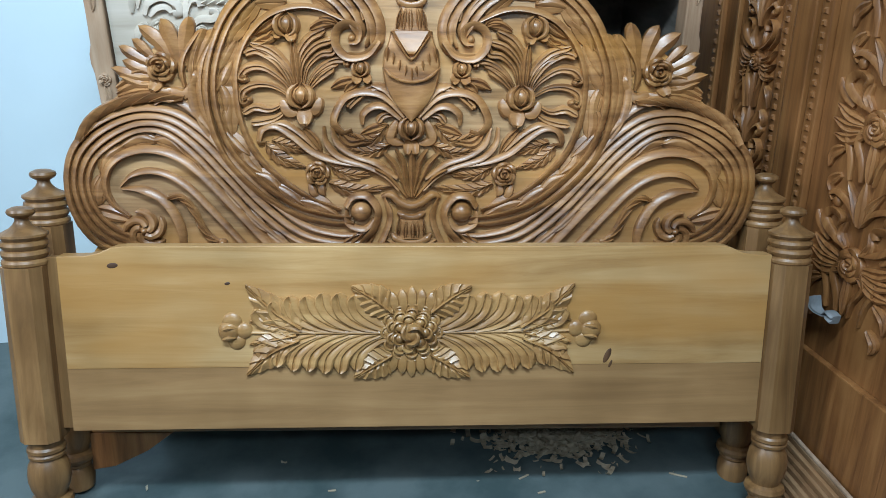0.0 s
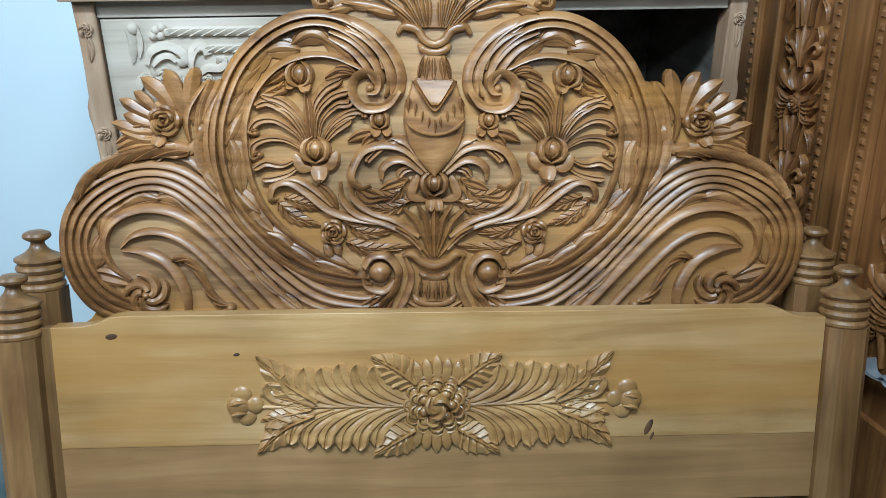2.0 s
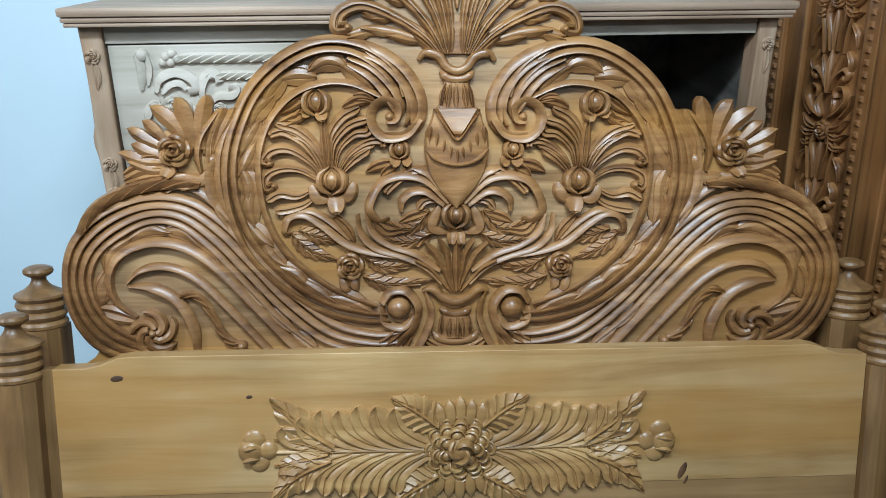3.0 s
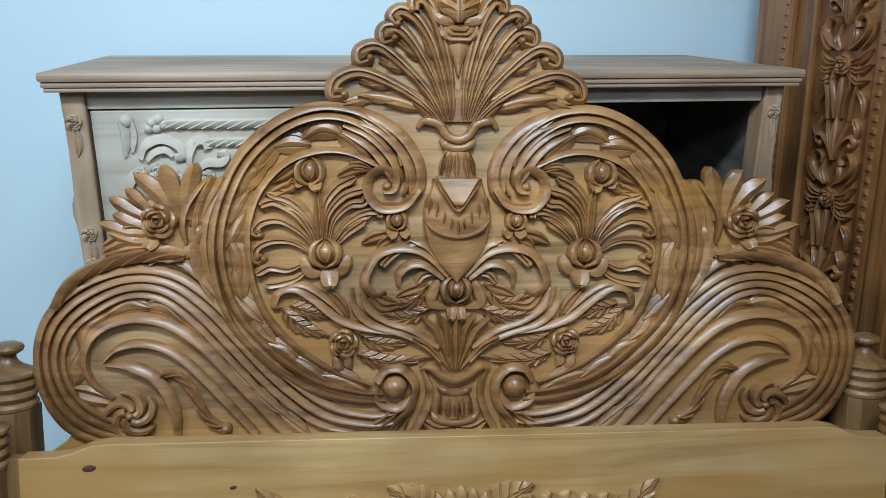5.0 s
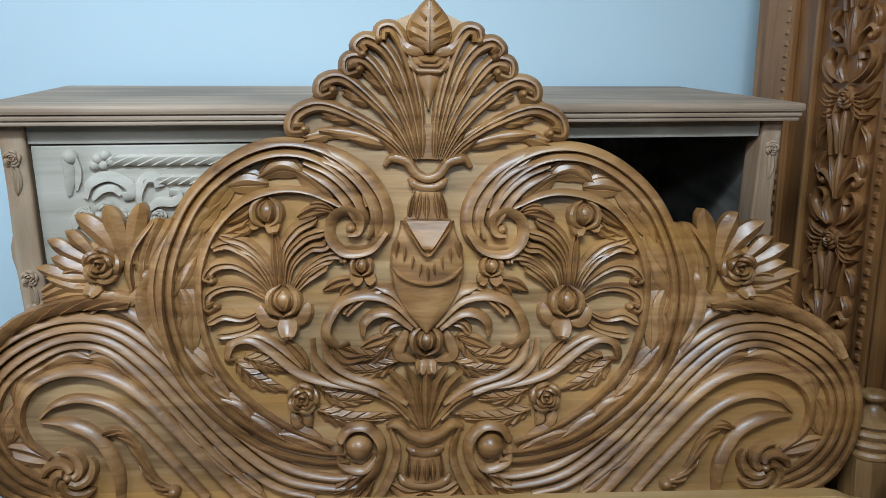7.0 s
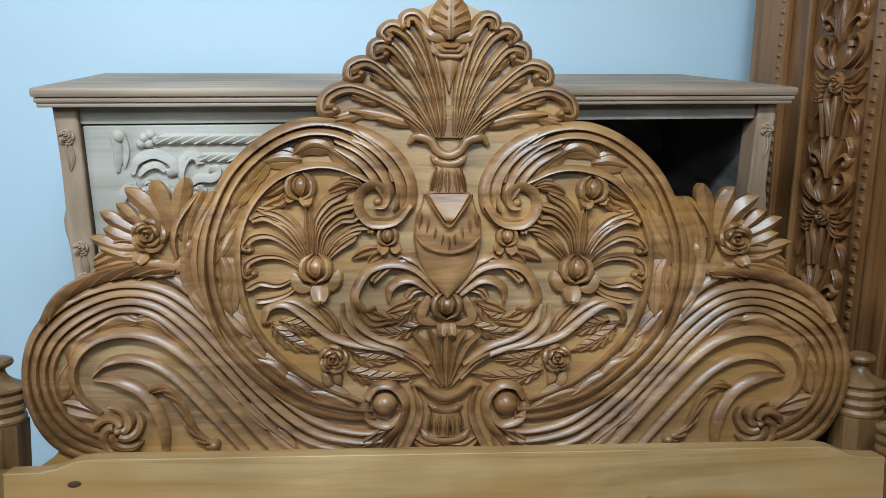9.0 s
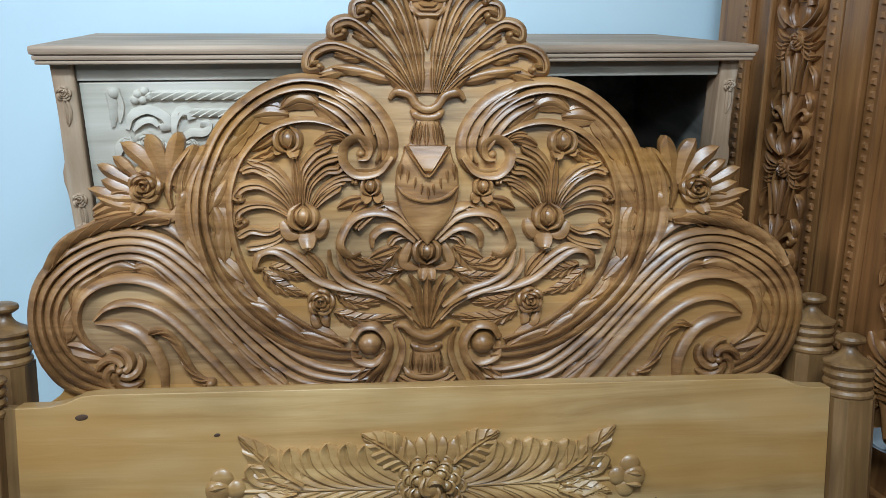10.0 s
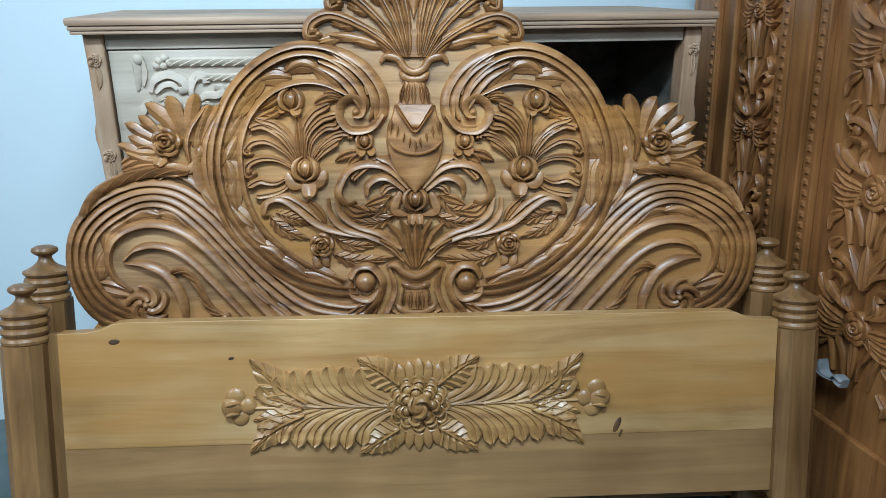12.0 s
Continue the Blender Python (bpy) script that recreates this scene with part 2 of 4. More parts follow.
class Board:
    """A carved board: where its carving goes, on what ground and in what wood."""

    def __init__(self, parent, material, base, both=True, place=None, deep=1.0, broad=1.0, uneven=0.0, lush=1.0):
        self.parent, self.material, self.base, self.both, self.place = parent, material, base, both, place
        self.deep, self.broad, self.uneven, self.lush = deep, broad, uneven, lush

    def carve(self, name, made, twice=True, label="", pieces=(), piece="petal"):
        for flip in ((False, True) if twice and self.both else (False,)):
            ob = self.one(name, made, flip, self.parent, label)
            for p in pieces:
                self.one(piece, p, flip, ob, "")

    def one(self, name, made, flip, parent, label):
        verts, faces = made
        if self.place is not None:
            verts = [tuple(self.place @ Vector(v)) for v in verts]
        if flip:
            verts, faces = [(-x, y, z) for x, y, z in verts], [q[::-1] for q in faces]
        if self.uneven:
            verts = [(x * (1 + self.uneven * (1 if x > 0 else 0.2) * x * x), y, z) for x, y, z in verts]
        return mesh_part(name, verts, faces, self.material, parent, label)


def mm(points):
    return [Vector((x / 1000, z / 1000)) for x, z in points]


def ridge(board, name, points, width, height, taper0, taper1):
    line, w, h = glide(mm(points)), width / 1000 * board.broad, height / 1000 * board.deep
    if name == "rope":
        run = sum((b - a).length for a, b in zip(line, line[1:]))
        count = max(4, round(run / ((3.2 if height > 10 else 2.3) * w)))
        fine = [line[0]] * (count * 6 + 1)
        for k in range(count * 6 + 1):
            f = k / (count * 6) * (len(line) - 1)
            o = min(int(f), len(line) - 2)
            fine[k] = line[o].lerp(line[o + 1], f - o)
        return board.carve(name, sweep(fine, lambda t: w, lambda t: h, ROUND, board.base, count, -0.9 / count))

    def wide(t):
        a = taper0 + (1 - taper0) * min(1, t / 0.25)
        b = taper1 + (1 - taper1) * min(1, (1 - t) / 0.25)
        return w * min(a, b)

    board.carve(name, sweep(line, wide, lambda t: h * (0.55 + 0.45 * min(1, wide(t) / w)), SLOPE, board.base))


def band(board, name, points, width, height):
    """One even ridge that runs across the middle line."""
    pts = points + [(-x, z) for x, z in points[-2::-1]]
    ends = lambda t: 0.5 + 0.5 * min(1, t / 0.15, (1 - t) / 0.15)
    board.carve(name, sweep(glide(mm(pts)), lambda t: width / 1000 * ends(t), lambda t: height / 1000 * ends(t), STEP, board.base), False)


def leaf(board, name, points, width, height, twice=True):
    if name == "sepal":
        return sepal(board, name, points, width, height, twice)
    if name == "feather":
        return feather(board, name, points, width, height, twice)
    if name in ("blade", "ivy"):
        return blade(board, name, points, width, height, twice)
    lush = 1.0 if name == "petal" else board.lush
    line, w, h = glide(mm(points), 12), width / 1000 * lush, height / 1000 * board.deep * (0.85 if name == "petal" else 1.0)

    def wide(t):
        return max(0.0012, w * math.sin(math.pi * (0.06 + 0.93 * t) ** 0.85) ** 0.68)

    def high(t):
        return h * (0.45 + 0.55 * math.sin(math.pi * min(1, 0.15 + 0.8 * t)))

    board.carve(name, sweep(line, wide, high, VEINED if name != "petal" else ROUND, board.base), twice)


def along(line, t):
    f = min(1, max(0, t)) * (len(line) - 1)
    o = min(int(f), len(line) - 2)
    return line[o].lerp(line[o + 1], f - o), (line[o + 1] - line[o]).normalized()


def feather(board, name, points, width, height, twice=True, lobes=6):
    """A pointed leaf with a midrib, cut by slanting grooves that notch its edge."""
    line, w, h = glide(mm(points), 12), width / 1000 * board.lush * 0.85, height / 1000 * board.deep
    across = (-1.0, -0.96, -0.75, -0.5, -0.25, -0.05, 0.0, 0.05, 0.25, 0.5, 0.75, 0.96, 1.0)
    k, lean = len(across) + 2, 1.2 / lobes
    verts, faces = [], []
    n = 9 * (lobes + 1)
    for i in range(n):
        t = -lean + (1 + lean) * i / (n - 1)
        saw = (t * lobes) % 1.0
        cut = 0.5 + 0.5 * min(saw + 0.15, 5 * (1 - saw))
        for s in across:
            u = min(1, max(0, t + lean * abs(s) ** 0.8))
            p, d = along(line, u)
            env = max(0.0006, w * math.sin(math.pi * (0.04 + 0.95 * u) ** 0.74) ** 0.9)
            q = p + Vector((-d.y, d.x)) * (s * env * (0.9 + 0.14 * saw))
            rise = h * (0.6 + 0.3 * math.sin(math.pi * u)) * (1.0 - 0.35 * abs(s)) * cut
            if abs(s) < 0.06:
                rise = h * (1.0 if s == 0 else 0.6) * (0.95 - 0.35 * u)
            verts.append((q.x, -(board.base + (0.0 if abs(s) == 1 else rise)), q.y))
        for s in (0.85, -0.85):
            p, d = along(line, min(1, max(0, t + lean * 0.8)))
            env = max(0.0005, w * math.sin(math.pi * (0.04 + 0.95 * min(1, max(0, t + lean * 0.8))) ** 0.74) ** 0.9)
            q = p + Vector((-d.y, d.x)) * (s * env)
            verts.append((q.x, -(board.base - SKIRT), q.y))
    for i in range(n - 1):
        for c in range(k):
            a, b = i * k + c, i * k + (c + 1) % k
            faces.append((a, b, b + k, a + k))
    faces += [tuple(range(k))[::-1], tuple((n - 1) * k + c for c in range(k))]
    board.carve(name, (verts, faces), twice)


def blade(board, name, points, width, height, twice=True):
    """A broad smooth leaf: scooped with a blunt tip, or folded over its middle with two incised lines."""
    ivy = name == "ivy"
    line, w, h = glide(mm(points), 9), width / 1000, height / 1000 * board.deep * (0.75 if ivy else 1.0)
    if ivy:
        wide = lambda t: max(0.0012, 1.3 * w * math.sin(math.pi * (0.03 + 0.96 * t) ** 0.9) ** 0.9)
    else:
        wide = lambda t: w * (0.5 + 0.5 * min(1, t / 0.6)) * (1 if t < 0.66 else math.sqrt(max(0.006, 1 - ((t - 0.66) / 0.34) ** 1.7)))
    high = (lambda t: h * (0.62 + 0.38 * math.sin(math.pi * min(1, 0.1 + 0.75 * t)))) if ivy else (lambda t: h * (0.45 + 0.75 * t))
    board.carve(name, sweep(line, wide, high, FOLD if ivy else BLADE, board.base), twice)


def leaflets(board, name, points, width, height, count):
    """A string of short overlapping leaflets along a line, each lifting at its tip."""
    line, w, h = glide(mm(points), 10), width / 1000, height / 1000 * board.deep
    board.carve("flute", sweep(line, lambda t: w * (0.35 + 0.9 * t) * (1 if t < 0.85 else 0.25 + 5 * (1 - t)), lambda t: h * (0.35 + 0.25 * t), SWELL, board.base))
    for k in range(count):
        a, d = along(line, (k + 0.02) / count)
        b, e = along(line, (k + 1.45) / count)
        grow = 0.55 + 0.5 * (k + 1) / count
        tip = b + Vector((-e.y, e.x)) * (w * (0.8 if k % 2 else -0.5))
        board.carve(name, sweep(glide([a, a.lerp(tip, 0.55), tip], 4), lambda t: w * grow * max(0.07, math.sin(math.pi * (0.06 + 0.92 * t) ** 0.8)), lambda t: h * (0.45 + 0.55 * t), BLADE, board.base))


def sepal(board, name, points, width, height, twice=True):
    """A scooped, round-tipped petal that rises away from its bud."""
    line, w, h = glide(mm(points), 9), width / 1000, height / 1000 * board.deep
    board.carve(name, sweep(line, lambda t: w * (0.6 + 0.4 * min(1, t / 0.45)) * math.sqrt(max(0.015, 1 - max(0, (t - 0.45) / 0.55) ** 2)),
                            lambda t: 1.25 * h * (0.1 + 0.9 * min(1, t / 0.85)) * (1 - 0.25 * max(0, (t - 0.9) / 0.1)), SCOOP, board.base), twice)


def frond(board, name, points, width, height):
    line, w, h = glide(mm(points)), width / 1000 * board.lush, height / 1000 * board.deep
    tip = lambda t: 1 if t < 0.88 else max(0.35, math.sqrt(max(0, 1 - ((t - 0.88) / 0.12) ** 2))) if len(points) <= 4 else 0.9
    pieces = [sweep(line, lambda t: w * (0.32 + 0.68 * min(1, t / 0.6)) * tip(t), lambda t: h * (0.55 + 0.45 * t), FLUTED, board.base)]
    if len(points) > 4:
        pieces.append(dome(line[-1], w * 0.6, h * 1.04, board.base))
    board.carve(name, merged(pieces))


def dome(c, r, h, base, n=14):
    verts, faces = [], []
    rows = 6
    for i in range(rows):
        a = i / rows * math.pi / 2
        for k in range(n):
            b = 2 * math.pi * k / n
            verts.append((c.x + r * math.cos(a) * math.cos(b), -(base + h * math.sin(a)), c.y + r * math.cos(a) * math.sin(b)))
    for k in range(n):
        b = 2 * math.pi * k / n
        verts.append((c.x + r * math.cos(b), -(base - SKIRT), c.y + r * math.sin(b)))
    verts.append((c.x, -(base + h), c.y))
    top = len(verts) - 1
    for k in range(n):
        j = (k + 1) % n
        faces.append((rows * n + k, rows * n + j, j, k))
        for i in range(rows - 1):
            faces.append((i * n + k, i * n + j, (i + 1) * n + j, (i + 1) * n + k))
        faces.append(((rows - 1) * n + k, (rows - 1) * n + j, top))
    faces.append(tuple(rows * n + k for k in range(n))[::-1])
    return verts, [q[::-1] for q in faces]


def ball(board, name, centre, radius, height):
    board.carve(name, dome(mm([centre])[0], radius / 1000, height / 1000 * board.deep, board.base, 24))


def arc(c, r, a0, a1, r1=None, n=5):
    r1 = r if r1 is None else r1
    out = []
    for i in range(n):
        f = i / (n - 1)
        a, q = a0 + (a1 - a0) * f, r + (r1 - r) * f
        out.append(c + Vector((math.cos(a), math.sin(a))) * q)
    return out


def rosette(board, name, centre, radius, height, twice=True):
    """Swirl of ribs, an opening rose of overlapping petals, or a closed bud."""
    c, r, h = mm([centre])[0], radius / 1000, height / 1000 * board.deep
    up = lambda f: (lambda t: h * f * (0.55 + 0.45 * math.sin(math.pi * t)))
    pieces = []
    if name == "swirl":
        for k in range(5):
            a = 2 * math.pi * k / 5
            pieces.append(sweep(glide(arc(c, 0.2 * r, a, a + 2.0, r, 6), 4), lambda t: r * (0.1 + 0.12 * math.sin(math.pi * min(1, 0.25 + 0.62 * t))) * (1 if t < 0.8 else math.sqrt(max(0.02, 1 - ((t - 0.8) / 0.2) ** 2))), lambda t: h * (1 - 0.45 * t), ROUND, board.base))
        pieces.append(dome(c, 0.24 * r, h * 1.1, board.base))
    elif name == "bud":
        pieces.append(dome(c + Vector((0, r * 0.1)), r * 0.8, h, board.base, 18))
        for s in (-1, 1):
            line = [c + Vector((s * r * x, r * z)) for x, z in ((0.15, 1.05), (0.8, 0.45), (0.75, -0.45), (0.0, -0.95))]
            pieces.append(sweep(glide(line), lambda t: r * 0.24 * (0.25 + math.sin(math.pi * t)), up(0.95), ROUND, board.base))
            line = [c + Vector((s * r * x, r * z)) for x, z in ((0.05, 0.8), (0.36, 0.4), (0.3, -0.2), (0.0, -0.55))]
            pieces.append(sweep(glide(line), lambda t: r * 0.13 * (0.25 + math.sin(math.pi * t)), up(1.2), ROUND, board.base))
    else:
        pieces.append(dome(c, r * 0.7, h * 0.7, board.base, 18))
        for ring, (q, count, wd, top) in enumerate(((0.78, 5, 0.24, 0.75), (0.52, 4, 0.18, 0.98), (0.27, 3, 0.13, 1.15))):
            for k in range(count):
                a = 2 * math.pi * (k + 0.37 * ring) / count
                half = 1.25 * math.pi / count
                pieces.append(sweep(glide(arc(c, q * r * 0.92, a - half, a + half, q * r * 1.12), 4), lambda t, wd=wd: r * wd * (0.3 + 0.75 * math.sin(math.pi * t)), up(top), ROUND, board.base))
        pieces.append(dome(c, r * 0.12, h * 1.1, board.base))
    core = pieces.pop()
    board.carve(name, core, twice, "", pieces, "rib" if name == "swirl" else "petal")


def cup(board, name, centre, width, length, height, twice=True, point=False):
    """A scooped calyx: a fan whose face slopes out and down to a rounded lip."""
    c, w, l, h = mm([centre])[0], width / 1000, length / 1000, height / 1000
    line = [c + Vector((0, l * (0.5 - i / 18))) for i in range(19)]
    board.carve(name, sweep(line, lambda t: w * (max(0.04, 1 - t) ** 0.9 if point else math.sqrt(max(0.03, 1 - t ** 1.7))),
                            lambda t: h * ((0.78 if point else 0.3) + (0.22 if point else 0.7) * min(1, t / 0.75)) * (1 - 0.5 * max(0, (t - 0.82) / 0.18)), FLAT, board.base), twice)


def shield(board, name, points, height, twice=False):
    """A swelling solid on the middle line: rows of height on the board and half width."""
    line = glide([Vector((z, w)) for z, w in points], 5)
    spine, n = [Vector((0, p.x / 1000)) for p in line], len(line) - 1
    board.carve(name, sweep(spine, lambda t: line[round(t * n)].y / 1000, lambda t: height / 1000, GOBLET if height > 30 else SWELL, board.base), twice)


def cutout(points, front, back, bevel=0.004):
    """A flat board of that outline (x, z), from depth front to back."""
    bm = bmesh.new()
    vs = [bm.verts.new((x, front, z)) for x, z in points]
    f = bm.faces.new(vs)
    r = bmesh.ops.extrude_face_region(bm, geom=[f])
    for v in r["geom"]:
        if isinstance(v, bmesh.types.BMVert):
            v.co.y = back
    bmesh.ops.recalc_face_normals(bm, faces=bm.faces)
    if bevel:
        rim = [e for e in bm.edges if all(abs(v.co.y - front) < 1e-6 for v in e.verts)]
        bmesh.ops.bevel(bm, geom=rim, offset=bevel, segments=2, affect="EDGES", profile=0.5)
    bmesh.ops.triangulate(bm, faces=[q for q in bm.faces if len(q.verts) > 4])
    return bm


# ---- the room ----
def structure(name, a, b, material, label):
    return tagged(slab(name, a, b, material, None, 0), label, name.split("_")[0], "", "structure")


structure("floor", (-2.6, -2.6, -0.1), (2.4, 2.42, 0), FLOOR, "dark teal coated concrete floor with dust and wood shavings")
structure("wall_north", (-2.6, 2.42, 0), (2.4, 2.54, 3.0), WALL, "plain pale blue painted wall behind the cabinet")
structure("wall_west", (-2.72, -2.6, 0), (-2.6, 2.54, 3.0), SHOP, "plain grey-blue painted side wall of the shop")
structure("wall_east", (2.4, -2.6, 0), (2.52, 2.54, 3.0), SHOP, "plain grey-blue painted wall behind the carved doors")
structure("wall_south", (-2.72, -2.72, 0), (2.52, -2.6, 3.0), SHOP, "plain grey-blue painted wall of the shop")
structure("ceiling", (-2.72, -2.72, 3.0), (2.52, 2.54, 3.1), CEIL, "plain white painted ceiling of the shop")

# ---- headboard ----
HEAD = Matrix(((0.99344, 0.10976, 0.03206, 0.11339), (-0.11371, 0.97778, 0.17611, 1.54955), (-0.01202, -0.17860, 0.98385, 0.00000), (0, 0, 0, 1)))
headboard = empty("headboard", HEAD, "varnished brown carved wooden headboard leaning before the cabinet", "headboard")
HB = -0.014
side = [(-2, 1440), (-32, 1424), (-62, 1411), (-90, 1399), (-104, 1380), (-127, 1344), (-165, 1311), (-213, 1267), (-221, 1229), (-237, 1219), (-299, 1199), (-362, 1153), (-405, 1093), (-453, 1074), (-510, 1067), (-553, 1040), (-577, 1001), (-602, 972), (-665, 915), (-724, 855), (-751, 786), (-755, 726), (-741, 660), (-702, 613), (-760, 560), (-765, 480), (-765, 300)]
half = glide([Vector((x / 1000, z / 1000)) for x, z in side], 4)
outline = [(p.x * (1 + 0.012 * p.x * p.x), p.y) for p in half] + [(-p.x * (1 + 0.06 * p.x * p.x), p.y) for p in half[::-1]]
part("panel", cutout(outline, -HB, -HB + 0.032, 0), GROUND, headboard)
B = Board(headboard, CARVED, HB, True, None, 1.2, 1.0, 0.06, 1.25)
# wing ridges
ridge(B, "strand", [(-578, 598), (-641, 599), (-706, 629), (-743, 696), (-749, 771), (-727, 838), (-671, 891), (-590, 922), (-510, 915), (-444, 870), (-383, 802), (-316, 728), (-237, 666), (-157, 644), (-106, 651)], 8.1, 13, .7, .5)
ridge(B, "strand", [(-571, 606), (-631, 612), (-692, 641), (-727, 700), (-735, 768), (-714, 828), (-662, 876), (-589, 906), (-517, 900), (-454, 855), (-393, 787), (-326, 711), (-248, 649), (-167, 627), (-106, 630)], 8.1, 13, .7, .5)
ridge(B, "strand", [(-567, 617), (-623, 624), (-677, 652), (-711, 703), (-720, 765), (-700, 818), (-654, 861), (-587, 891), (-523, 885), (-464, 840), (-403, 772), (-334, 694), (-258, 632), (-188, 611)], 8.1, 13, .7, .5)
ridge(B, "strand", [(-565, 626), (-614, 636), (-663, 662), (-697, 707), (-706, 761), (-688, 810), (-646, 847), (-587, 876), (-530, 870), (-474, 826), (-413, 757), (-346, 679), (-278, 620)], 7.1, 12, .7, .5)
ridge(B, "strand", [(-623, 683), (-657, 712), (-670, 755), (-657, 797), (-622, 824), (-574, 835), (-519, 824), (-466, 788), (-400, 716), (-337, 642), (-298, 599)], 9.1, 16, .5, .8)
ridge(B, "strand", [(-638, 752), (-614, 776), (-576, 787), (-531, 778), (-486, 747), (-435, 690), (-368, 611)], 7.1, 12, .3, .8)
ridge(B, "strand", [(-635, 748), (-592, 746), (-551, 727), (-526, 694), (-511, 651), (-511, 604)], 9.1, 15, .2, .6)
ridge(B, "rope", [(-536, 730), (-507, 726), (-485, 701), (-465, 655), (-444, 631), (-424, 623)], 8.6, 13, .4, 1)
ball(B, "ball", (-424, 623), 11, 15)
# swirl
rosette(B, "swirl", (-591, 654), 46.5, 20)
# rope on shoulder
ridge(B, "rope", [(-716, 857), (-675, 906), (-627, 931), (-580, 944), (-532, 948), (-485, 940)], 13.5, 21, .5, .5)
leaf(B, "leaf", [(-626, 950), (-579, 967), (-532, 962)], 11.1, 9)
leaf(B, "leaf", [(-626, 962), (-583, 980), (-536, 980)], 11.1, 9)
leaf(B, "leaf", [(-606, 980), (-573, 993), (-536, 986)], 11.1, 9)
ridge(B, "strand", [(-550, 931), (-528, 945), (-495, 938), (-462, 913), (-430, 868)], 9.1, 14, .4, .3)
# ivy on the wing band
leaf(B, "ivy", [(-688, 710), (-685, 745), (-669, 785)], 17.2, 13)
leaf(B, "ivy", [(-676, 777), (-655, 820), (-616, 846)], 17.2, 13)
leaf(B, "ivy", [(-631, 839), (-588, 859), (-545, 852)], 17.2, 13)
leaf(B, "ivy", [(-559, 856), (-524, 854), (-491, 821)], 17.2, 13)
leaf(B, "ivy", [(-503, 843), (-472, 815), (-452, 777)], 17.2, 13)
leaf(B, "ivy", [(-461, 803), (-434, 770), (-412, 752)], 17.2, 13)
leaf(B, "ivy", [(-418, 757), (-397, 719), (-368, 698)], 17.2, 13)
leaf(B, "ivy", [(-375, 705), (-352, 670), (-319, 647)], 17.2, 13)
leaf(B, "ivy", [(-327, 652), (-303, 626), (-270, 606)], 17.2, 13)
leaf(B, "leaf", [(-694, 700), (-656, 689), (-617, 675)], 14.2, 10)
# heart ring
ridge(B, "strand", [(-98, 1110), (-117, 1164), (-175, 1204), (-247, 1213), (-318, 1187), (-381, 1132), (-420, 1060), (-439, 987), (-437, 903), (-407, 817), (-345, 746), (-267, 693), (-187, 671), (-129, 670)], 9.1, 17, .6, .5)
ridge(B, "strand", [(-107, 1091), (-127, 1144), (-183, 1187), (-247, 1196), (-311, 1172), (-369, 1120), (-405, 1052), (-423, 984), (-419, 908), (-390, 829), (-330, 761), (-257, 710), (-182, 688), (-135, 683)], 8.1, 17, .6, .5)
ridge(B, "strand", [(-141, 1110), (-195, 1133), (-245, 1136), (-300, 1118), (-344, 1077), (-369, 1026), (-377, 972), (-368, 892), (-339, 824), (-286, 768), (-222, 726), (-157, 701)], 7.1, 15, .7, .6)
leaf(B, "ivy", [(-156, 1120), (-183, 1148), (-223, 1169)], 17.2, 14)
leaf(B, "ivy", [(-204, 1163), (-242, 1175), (-281, 1152)], 17.2, 14)
leaf(B, "ivy", [(-262, 1146), (-300, 1149), (-338, 1137)], 17.2, 14)
leaf(B, "ivy", [(-314, 1155), (-348, 1120), (-360, 1089)], 17.2, 14)
leaf(B, "ivy", [(-339, 1113), (-375, 1084), (-389, 1045)], 17.2, 14)
leaf(B, "ivy", [(-370, 1065), (-393, 1031), (-410, 996)], 17.2, 14)
leaf(B, "ivy", [(-380, 1023), (-398, 987), (-416, 957)], 17.2, 14)
leaf(B, "ivy", [(-410, 982), (-395, 942), (-398, 903)], 17.2, 14)
leaf(B, "ivy", [(-388, 942), (-396, 898), (-387, 858)], 17.2, 14)
leaf(B, "ivy", [(-406, 878), (-378, 842), (-352, 822)], 17.2, 14)
leaf(B, "ivy", [(-368, 842), (-359, 807), (-325, 781)], 17.2, 14)
leaf(B, "ivy", [(-349, 786), (-311, 769), (-286, 740)], 17.2, 14)
leaf(B, "ivy", [(-306, 760), (-267, 734), (-237, 710)], 17.2, 14)
leaf(B, "ivy", [(-252, 724), (-207, 713), (-162, 688)], 17.2, 14)
# top curl ridges
ridge(B, "strand", [(-233, 1209), (-170, 1204), (-107, 1170), (-70, 1118), (-68, 1069), (-97, 1039), (-137, 1039)], 10.1, 15, .4, .5)
ridge(B, "strand", [(-194, 1191), (-141, 1174), (-101, 1135), (-86, 1091), (-97, 1056)], 9.1, 16, .4, .4)
ridge(B, "strand", [(-204, 1181), (-156, 1162), (-119, 1125), (-105, 1091), (-111, 1066)], 9.1, 16, .4, .4)
ridge(B, "strand", [(-204, 1169), (-164, 1149), (-135, 1118), (-123, 1090)], 9.1, 15, .4, .4)
ridge(B, "strand", [(-70, 1069), (-95, 1039), (-135, 1033), (-160, 1057), (-158, 1088), (-135, 1102), (-113, 1091), (-115, 1067), (-133, 1063)], 9.1, 18, .8, .4)
ball(B, "ball", (-127, 1073), 9.1, 16)
ridge(B, "strand", [(-175, 1198), (-117, 1157), (-82, 1103), (-84, 1056)], 9.1, 15, .4, .4)
ridge(B, "strand", [(-156, 1139), (-129, 1110), (-115, 1079)], 8.1, 14, .4, .4)
